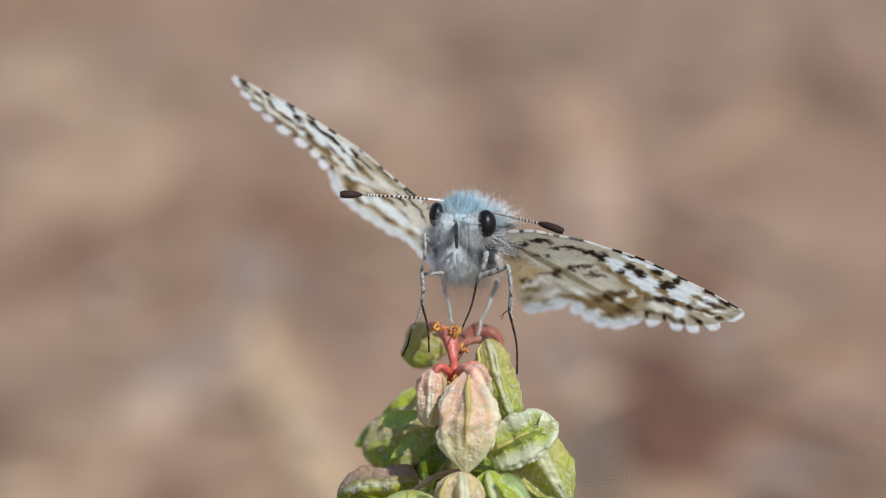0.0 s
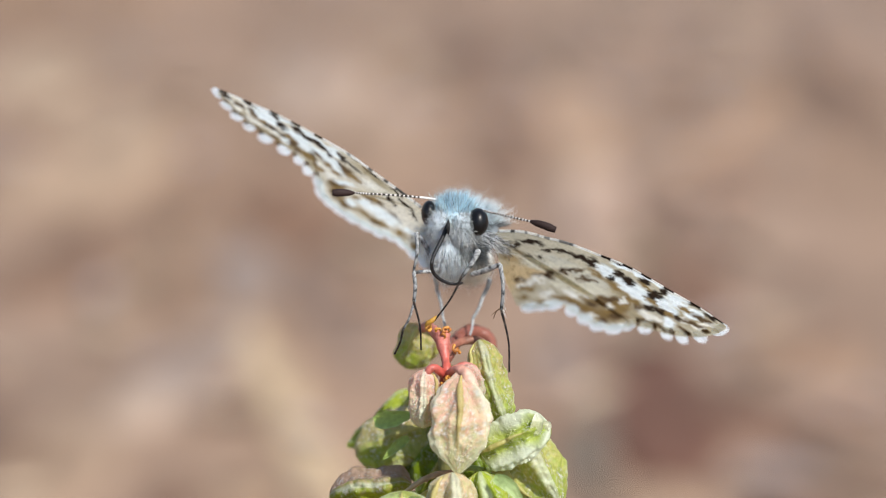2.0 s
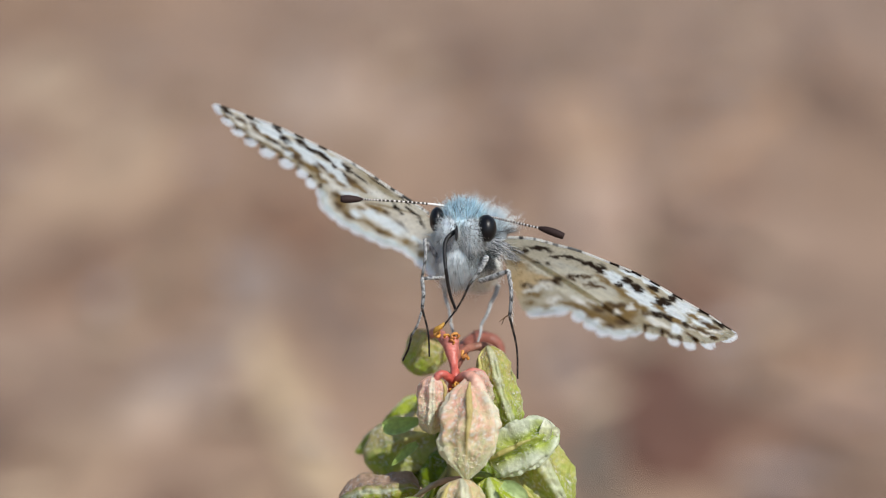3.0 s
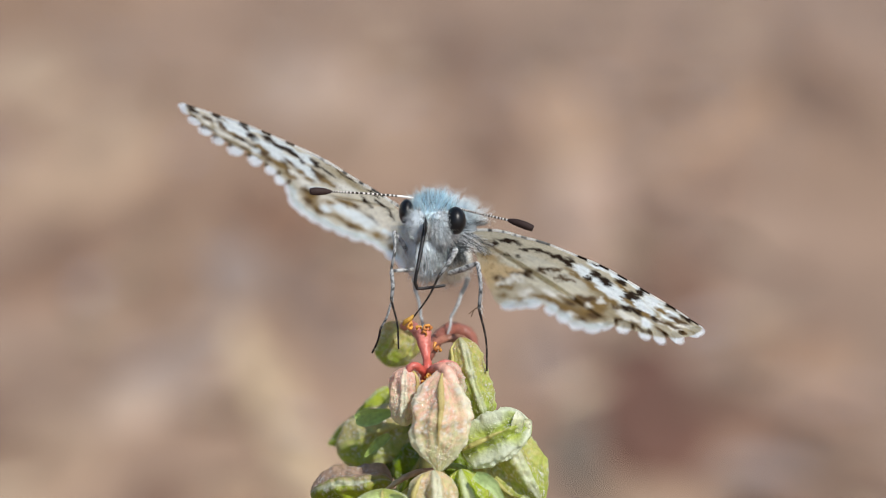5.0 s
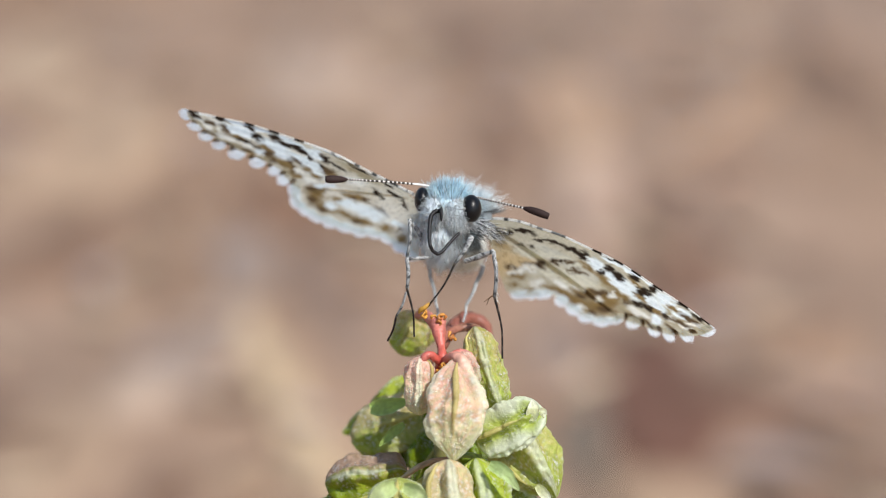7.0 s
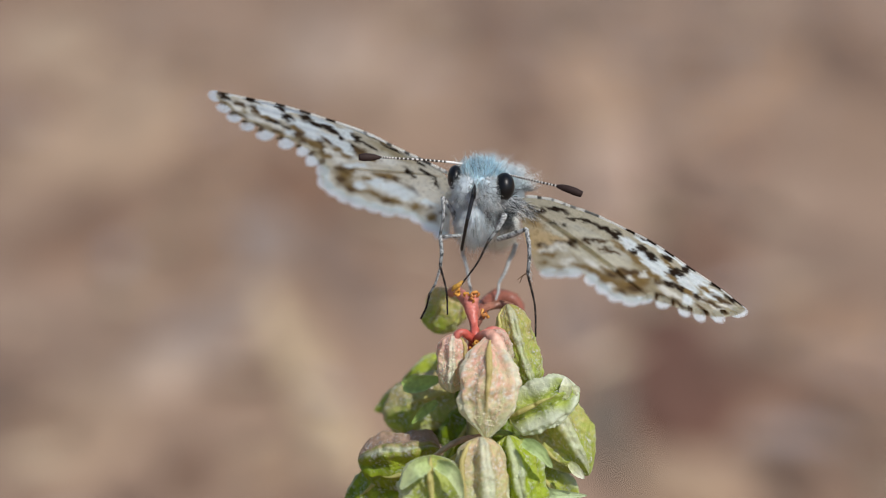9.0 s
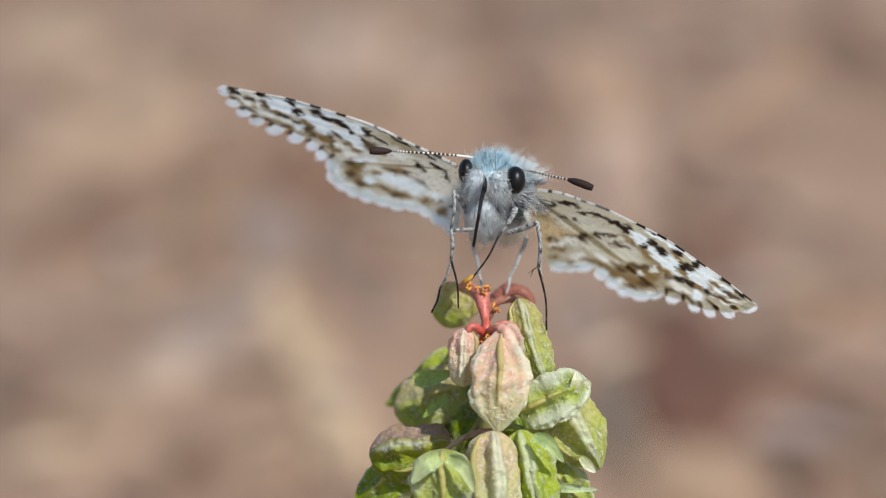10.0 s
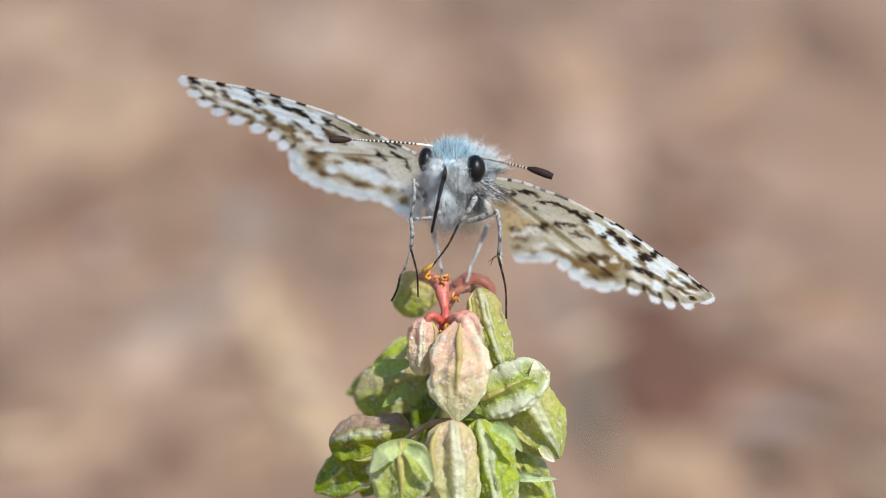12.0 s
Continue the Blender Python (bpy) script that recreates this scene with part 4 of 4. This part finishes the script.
furry("thorax", (823, 318, 5.2), (1.72, 2.6, 1.42), 5200, 0.00095, lambda n: (n[0] * 0.3, -0.1, 0.5 * max(n[2], 0)), (BLUE, GREY), (PALE, PALE), "blue-grey hairy thorax", bleach=lambda n: 0.8 * (n[0] - 0.15), dark=flank, lift=0.4, width=0.000014, keep=lambda p, n: not (n[0] > 0.5 and n[2] < 0.2))
# shade on the chest's +x side is painted into its hair and skin
furry("chest", (787, 350, 2.2), (1.02, 1.5, 1.36), 3600, 0.00062, lambda n: (n[0] * 0.25, -0.05, -1.5), ((0.74, 0.86, 0.94), (0.84, 0.91, 0.96)), (PALE, (0.82, 0.92, 0.97)), "pale blue-white hairy chest", bleach=lambda n: 0.2 - 0.8 * n[0], dark=lambda n: 0.5 if n[0] > 0.5 and n[2] > -0.3 else 0.03, width=0.000012, lift=0.10, spread=0.3)
furry("abdomen", (828, 368, 9.5), (1.3, 4.5, 1.3), 900, 0.0005, lambda n: (0, 0.8, -0.4), (PALE, (0.7, 0.65, 0.5)), (PALE, PALE), "pale hairy abdomen")
head = furry("head", (799, 298, 1.7), (1.14, 1.15, 1.2), 3800, 0.00066, lambda n: (n[0] * 0.3, -0.15, 1.0 if n[2] > 0.3 else -0.7), (BLUE, BLUE), (BLUE, PALE), "hairy blue-grey head", bleach=lambda n: 0.9 - 1.9 * n[2], dark=lambda n: 0.12 if n[2] > 0.55 else 0.10, lift=0.30, width=0.000014)
for x, y, dx in ((774, 304, -0.2), (810, 304, 0.2)):
    furry("palp", (x, y + 4, 0.9), (0.56, 0.5, 0.85), 1500, 0.00036, lambda n, dx=dx: (0.5 * dx + 0.25 * n[0], -0.35, 0.3 * n[2] - 0.25), ((0.70, 0.80, 0.88), PALE), (PALE, PALE), "white and grey bristly palp", parent=head, width=0.000013, spread=0.7, sag=(0, 0, 0), dark=0.22)
m = 300                                    # dark and white bristles between the eye and the wing root
roots = [tuple(at(850 + 40 * a + random.uniform(-6, 6), 318 + 24 * a + random.uniform(-8, 30 * (1 - 0.6 * a)), 1.6 + 1.6 * a)) for a in np.random.uniform(0, 1, m)]
shades = np.where(np.random.uniform(size=m)[:, None] < 0.52, np.array((0.025, 0.025, 0.03)), np.array((0.85, 0.88, 0.9)))
hv, hf, ht = hairs(roots, [(0.7 + random.gauss(0, 0.3), -0.35, -0.35 + random.gauss(0, 0.35)) for _ in roots], np.random.uniform(0.0003, 0.0008, m), np.full(m, 0.000012), shades, shades)
part("flank_hair", hv, hf, M_HAIR, butterfly, "black and white bristles at the wing root", tones=ht)
# a solid black piece added to make the recess between the palps dark
v, f = ellipsoid(at(788, 308, -0.2), np.array((0.09, 0.5, 0.42)) * 1e-3, 16, 20)
part("gap_filler", v, f, M_TONGUE, head, "black piece standing for the dark gap between the palps")
for x, y, d, rx, ry, rz in ((841, 299, 1.10, 0.55, 0.7, 0.75), (754, 284, 1.45, 0.42, 0.7, 0.70)):
    v, f = ellipsoid(at(x, y, d), np.array((rx, ry, rz)) * 1e-3, 32, 40)
    part("eye", v, f, M_EYE, head, "glossy black compound eye")


def banded(s, k):
    ring = (s * 26) % 1
    if s < 0.30:
        return np.array((0.70, 0.69, 0.67))
    return np.array((0.03, 0.025, 0.02)) if ring < 0.58 else np.array((0.58, 0.56, 0.53))


for line, club in (
    ([(765, 259, 1.2), (745, 256, 0.8), (700, 252, 0.2), (650, 249, -0.3), (618, 247, -0.6)], [(620, 247.5, -0.6), (600, 247, -0.8), (583, 247, -0.9)]),
    ([(835, 276, 1.4), (855, 280, 1.2), (890, 288, 1.0), (938, 299, 0.8)], [(934, 298, 0.8), (955, 304, 0.6), (978, 313, 0.5)]),
):
    v, f, tn = tube(smooth_line([at(*p) for p in line], 40), (0.00007, 0.00006, 0.00006), 8, banded)
    ant = part("antenna", v, f, M_LEG, butterfly, "black and white ringed antenna", tones=tn)
    v, f, tn = tube(smooth_line([at(*p) for p in club], 8), (0.00009, 0.00018, 0.00021, 0.00022, 0.00017), 14, lambda s, k: np.array((0.03, 0.018, 0.016)))
    part("club", v, f, M_LEG, ant, "dark brown club", tones=tn)


def leg_tone(s, k):
    f = noise.noise(Vector((s * 22, math.cos(math.tau * k) * 3, math.sin(math.tau * k) * 3))) + 0.5 * noise.noise(Vector((s * 7, 1, 2)))
    return np.array((0.42, 0.43, 0.43)) * (1 - 0.85 * min(1.0, max(0.0, (f - 0.04) * 6)))


def toe_tone(s, k):
    return np.array((0.012, 0.009, 0.008)) if (s * 5) % 1 > 0.2 else np.array((0.05, 0.036, 0.028))


def shin_tone(s, k):
    return leg_tone(s, k) * (1 - 0.75 * s)


def pale_tone(s, k):
    return np.array((0.38, 0.40, 0.41)) * (0.9 + 0.4 * noise.noise(Vector((s * 15, k * 3, 2))))


def leg(joints, widths, label, pale=False):
    """joints: femur start, knee, ankle, foot. The femur carries the rest."""
    ps = [at(*p) for p in joints]
    pieces = []
    for (a, b), w, name, tone in zip(zip(ps, ps[1:]), widths, ("leg", "shin", "foot"), (pale_tone,) * 3 if pale else (leg_tone, shin_tone, toe_tone)):
        sag = (b - a).length * 0.05
        mid = (a + b) / 2 + Vector((sag, 0, 0))
        v, f, tn = tube(smooth_line([a, mid, b], 30), [w[0] * UNIT * 0.60, w[1] * UNIT * 0.60, w[2] * UNIT * 0.60], 10, tone)
        pieces.append(part(name, v, f, M_LEG, pieces[0] if pieces else butterfly, label if not pieces else "", tones=tn))
    return pieces[0]


leg([(757, 360, 1.8), (732, 318, 1.2), (727, 385, 0.6), (728, 440, 0.4)], ((8, 7, 5), (6, 5, 4), (4, 3, 3)), "grey scaly foreleg raised beside the head")
leg([(786, 384, 2.2), (727, 388, 0.2), (727, 440, -0.2), (740, 526, -0.4)], ((6, 6, 5), (6, 6, 4.5), (3.5, 3, 2.5)), "grey scaly leg with dark foot on the fruit")
leg([(729, 436, 0.6), (725, 450, 0.8), (708, 490, 1.2), (693, 533, 1.8)], ((4, 4, 4), (4, 3.5, 3.5), (3.5, 3, 3)), "dark thin leg gripping the fruit")
leg([(830, 392, 2.0), (880, 374, 0.8), (882, 455, 0.6), (896, 565, 0.4)], ((8, 9, 6), (7, 6, 5), (4, 3, 3)), "grey scaly leg with dark foot on the fruit")
leg([(765, 400, 5.0), (768, 420, 5.4), (778, 465, 5.6), (782, 495, 5.2)], ((7, 6, 6), (6, 5, 5), (4, 4, 3)), "pale hind leg", True)
leg([(862, 400, 5.0), (850, 430, 5.4), (832, 470, 5.6), (826, 500, 5.2)], ((8, 7, 6), (6, 5, 5), (4, 4, 3)), "pale hind leg", True)
KNEE = at(843, 348, -0.2)
probe = leg([(832, 365, 0.8), (841, 350, -0.2), (812, 396, -0.8), (763, 474, -1.0)], ((9, 8, 7), (9, 7, 5), (3.6, 3.0, 2.6)), "grey foreleg with thin black foot touching the flower")

v, f, tn = tube(smooth_line([at(766, 466, -1.0), at(760, 473, -1.1), at(752, 478, -1.0), at(748, 484, -0.9)], 8), (0.00006, 0.00012, 0.00014, 0.00006), 10, lambda s, k: np.array((0.6, 0.32, 0.05)) * (0.8 + 0.4 * noise.noise(Vector((s * 9, k * 4, 1)))))
part("pollen", v, f, M_STALK, probe, "orange anther stuck to the foot", tones=tn)
mid_leg = [o for o in butterfly.children if o.name.startswith("leg")][3]
shin_at = [at(882, 378 + 80 * q, 0.7) for q in np.linspace(0.05, 1, 90)]
hv, hf, ht = hairs([tuple(p) for p in shin_at], [(random.uniform(0.1, 0.7), random.uniform(-0.5, 0.5), -0.8) for _ in shin_at], np.random.uniform(0.0003, 0.0006, 90), np.full(90, 0.000012), np.tile((0.8, 0.8, 0.8), (90, 1)), np.tile((0.9, 0.9, 0.9), (90, 1)))
part("leg_hair", hv, hf, M_HAIR, mid_leg, "white hairs along the shin", tones=ht)
for tip in ((864, 464, 0.5), (868, 470, 0.9)):
    v, f, tn = tube(smooth_line([at(883, 452, 0.6), at(874, 456, 0.6), at(*tip)], 6), (0.00004, 0.00003, 0.000015), 6, lambda s, k: np.array((0.12, 0.07, 0.04)))
    part("spur", v, f, M_LEG, mid_leg, "thin brown spur", tones=tn)

# proboscis: rigid links that follow each other
LINKS, LINK = 14, 0.00037
base_ob = []
for i in range(LINKS):
    w = 0.000118 * (1 - 0.35 * i / LINKS)
    v, f, _ = tube([(0, 0, LINK * q) for q in np.linspace(-0.16, 1.16, 11)], (w * 0.72, w, w, w, w, w * 0.98, w * 0.70), 12)
    base_ob.append(part("proboscis", v, f, M_TONGUE, butterfly, "black curling proboscis"))


# ---- movement ----
# seconds, and the line of the proboscis from its base on the sheet
TONGUE_A = [(0.0, (0, 10), (0, 28), (1, 38)), (0.2, (-6, 20), (-10, 42), (0, 42), (2, 5)), (0.4, (-16, 10), (-22, 60), (-30, 125)), (0.5, (-32, 23), (-40, 83), (-44, 130), (-38, 148), (-26, 140)), (0.6, (-38, 15), (-40, 70), (-40, 150)), (0.8, (-32, 55), (-18, 95), (11, 140)), (1.0, (-15, 38), (-27, 78), (-15, 103), (25, 118), (70, 108)), (1.1, (-15, 38), (-27, 78), (-20, 108), (20, 122), (66, 104)), (1.2, (-14, 40), (-22, 90), (0, 105), (58, 106))]
TONGUE_B = [(1.4, (-12, 50), (0, 105), (22, 120), (44, 104)), (1.5, (-27, 27), (-33, 82), (-23, 100), (-13, 82), (-13, 52)), (1.6, (-22, 30), (-29, 75), (-22, 105), (-15, 85), (-17, 50)), (1.8, (-18, 30), (-10, 85), (15, 105), (38, 102)), (2.0, (-11, 26), (-29, 66), (-23, 91), (4, 106), (24, 104)), (2.2, (-20, 30), (-14, 80), (8, 102)), (2.4, (-25, 15), (-28, 60), (-35, 115)), (2.5, (-21, 11), (-29, 66), (-36, 106), (-36, 124), (-26, 116), (-18, 76)), (2.6, (-5, 20), (0, 90), (35, 150))]
TONGUE_C = [(2.8, (-20, 60), (0, 95), (65, 100)), (3.0, (-18, 16), (-21, 46), (-13, 106), (-1, 141)), (3.2, (-3, 60), (-8, 110), (-22, 168)), (4.0, (-10, 60), (-5, 100), (10, 120)), (4.8, (-12, 75), (-14, 102), (32, 104)), (5.0, (-11, 62), (-19, 110), (-7, 116), (33, 111)), (5.1, (-13, 84), (-13, 114), (24, 114), (44, 108)), (5.2, (-14, 62), (-19, 87), (-4, 104), (31, 108)), (5.3, (-15, 19), (-17, 84), (-13, 149))]
TONGUE_D = [(5.4, (-15, 15), (-24, 73), (-22, 105), (-17, 90), (-15, 60)), (5.5, (-23, 15), (-26, 58), (-18, 83), (-1, 88), (22, 63), (30, 45)), (5.6, (-28, 23), (-37, 83), (-35, 98), (-29, 83), (-29, 43)), (5.7, (-14, 40), (-24, 80), (-19, 97), (-11, 80), (-14, 48), (-21, 55)), (5.8, (-17, 28), (-27, 78), (-25, 113), (-15, 122)), (5.9, (-20, 23), (-25, 78), (-24, 143)), (6.0, (-20, 13), (-21, 78), (-8, 123), (7, 135)), (6.1, (-24, 23), (-24, 58), (-14, 108), (3, 126), (20, 118)), (6.2, (-7, 15), (-24, 50), (-17, 85), (10, 110))]
TONGUE_E = [(6.3, (-2, 7), (-18, 52), (-25, 97), (-5, 107), (30, 112)), (6.4, (-2, 9), (-13, 49), (-25, 99), (-18, 112), (27, 116), (60, 117)), (6.5, (-20, 15), (-16, 40), (2, 75), (34, 105)), (6.6, (-15, 33), (-10, 66), (4, 74), (2, 30)), (6.8, (-20, 50), (-8, 82), (25, 82), (28, 40)), (7.0, (-16, 4), (-21, 30), (-19, 65), (-4, 77), (16, 55), (31, 40)), (7.2, (-6, 60), (-3, 105), (4, 150)), (8.0, (-6, 50), (-8, 90), (-6, 125)), (8.8, (-5, 40), (-10, 80), (-16, 120))]
TONGUE_F = [(9.0, (-8, 35), (-16, 70), (-23, 108)), (10.0, (-8, 35), (-15, 75), (-21, 112)), (10.2, (-5, 70), (-8, 110), (5, 105), (12, 40)), (10.4, (-20, 35), (-24, 65), (-12, 62), (-14, 35)), (10.5, (-17, 37), (-25, 62), (-22, 80), (-14, 67), (-12, 42), (-21, 40)), (10.6, (-14, 40), (-20, 80), (-22, 82)), (10.8, (-12, 50), (-15, 85), (0, 82)), (11.0, (-19, 21), (-21, 56), (-9, 88), (-1, 92), (-2, 72), (-18, 56)), (11.2, (-5, 60), (-6, 95), (0, 130))]
TONGUE_G = [(11.4, (-10, 25), (8, 85), (38, 105)), (11.5, (-19, 32), (-34, 66), (-36, 91), (-31, 101)), (11.6, (-8, 35), (-16, 70), (-23, 105)), (12.0, (-8, 35), (-16, 72), (-24, 108))]
MOUTH = at(788, 303, 0.25)


def links(line):
    """Poses of the rigid links along a line drawn on the sheet; what the line lacks in length bows out before the face."""
    pts = smooth_line([(0, 0, 0)] + [(x, y, 0) for x, y in line], 16)[:, :2]
    s = np.concatenate([[0], np.cumsum(np.hypot(*np.diff(pts, axis=0).T))])
    ks = np.linspace(0, s[-1], LINKS + 1)
    q = np.stack([np.interp(ks, s, pts[:, 0]), np.interp(ks, s, pts[:, 1])], 1) * UNIT
    p = Vector(MOUTH)
    out, prev = [], None
    for i in range(LINKS):
        dx, dz = q[i + 1, 0] - q[i, 0], -(q[i + 1, 1] - q[i, 1])
        flat = min(math.hypot(dx, dz), LINK)
        dy = math.sqrt(max(LINK ** 2 - flat ** 2, 0)) * (-1 if i < LINKS * 0.5 else 1)
        way = Vector((dx, dy, dz)).normalized()
        rot = way.to_track_quat("Z", "Y").to_matrix().to_4x4()
        out.append(Matrix.Translation(p) @ rot)
        p = p + way * LINK
    return out


# seconds, shift of the body on the sheet, then turns of the two wings (degrees about x, y, z)
BODY = [(0.0, 3.9, 7.0), (0.5, 6.1, 6.2), (1.0, 6.8, 6.2), (1.5, 4.6, 4.7), (2.0, 3.7, 2.4), (2.5, 1.6, 2.3), (3.0, 3.0, 3.0), (5.0, -2.4, 3.9), (5.5, -1.6, 4.6), (6.0, -0.1, 4.7), (6.5, -2.3, 4.6), (7.0, -0.8, 1.6), (9.0, -0.1, 2.3), (9.5, 0.7, 3.1), (10.0, -0.8, 1.6), (10.5, 0.1, 1.5), (11.0, -1.6, 1.5), (11.5, 0.0, 1.5), (12.0, 0.0, 0.0)]
FLAP = [
    (0.0, -1.5, -9.3, 5.5, 1.7, 14.6, -12.1),
    (0.5, -0.1, -6.3, 5.1, 2.1, 10.6, -8.4),
    (1.0, 0.0, -6.2, 3.7, 2.5, 13.6, -10.5),
    (1.5, -0.4, -5.8, 2.6, 1.9, 11.1, -10.1),
    (2.0, -0.3, -5.5, 1.4, 2.2, 10.8, -9.2),
    (2.5, 0.1, -5.3, 1.9, 1.8, 7.9, -7.5),
    (3.0, 0.2, -5.5, 2.2, 1.8, 8.2, -7.7),
    (5.0, 0.3, -4.9, 0.2, 2.0, 6.3, -7.6),
    (5.5, 0.9, -3.5, 0.8, 2.0, 4.3, -5.3),
    (6.0, 1.3, -2.9, 1.3, 1.6, 2.9, -3.6),
    (6.5, 1.3, -2.7, 1.3, 1.6, 2.1, -2.6),
    (7.0, 0.6, -2.0, 1.0, 0.7, 1.6, -1.8),
    (9.0, 0.8, -1.2, 1.8, 0.5, 0.6, 0.3),
    (9.5, 1.0, -1.0, 2.3, 0.3, 0.5, 0.7),
    (10.0, 0.6, -0.7, 1.7, 0.4, 0.3, 0.9),
    (10.5, 0.5, -0.4, 1.2, 0.8, 0.6, 0.8),
    (11.0, 0.0, -0.3, 0.3, 0.4, 0.4, -0.3),
    (11.5, 0.3, -0.1, 0.3, 0.4, 0.4, -0.1),
    (12.0, 0.0, 0.0, 0.0, 0.0, 0.0, 0.0),
]
PROBE = [(0.0, -14, 0), (0.3, -10, 0), (0.4, 12, -25), (0.6, 0, 0), (1.0, 0, 0), (10.2, 0, 0), (10.35, -14, 8), (10.5, -14, 44), (10.62, -10, 8), (10.8, 0, 0), (12.0, 0, 0)]


def motions():
    walk(butterfly, [(t, STAND @ pose(x * UNIT, 0, -y * UNIT)) for t, x, y in BODY])
    for t_rows, side in ((1, "left"), (4, "right")):
        a = SIDES[side][0]
        for w in WINGS[side]:
            walk(w, [(r[0], pose(*a, *r[t_rows:t_rows + 3])) for r in FLAP])
    turn = Matrix.Translation(KNEE)
    walk(probe, [(t, turn @ pose(0, 0, 0, rx, ry, 0) @ turn.inverted()) for t, ry, rx in PROBE])
    keyed = [(row[0], links(row[1:])) for row in TONGUE_A + TONGUE_B + TONGUE_C + TONGUE_D + TONGUE_E + TONGUE_F + TONGUE_G]
    for i, ob in enumerate(base_ob):
        walk(ob, [(t, poses[i]) for t, poses in keyed])


motions()
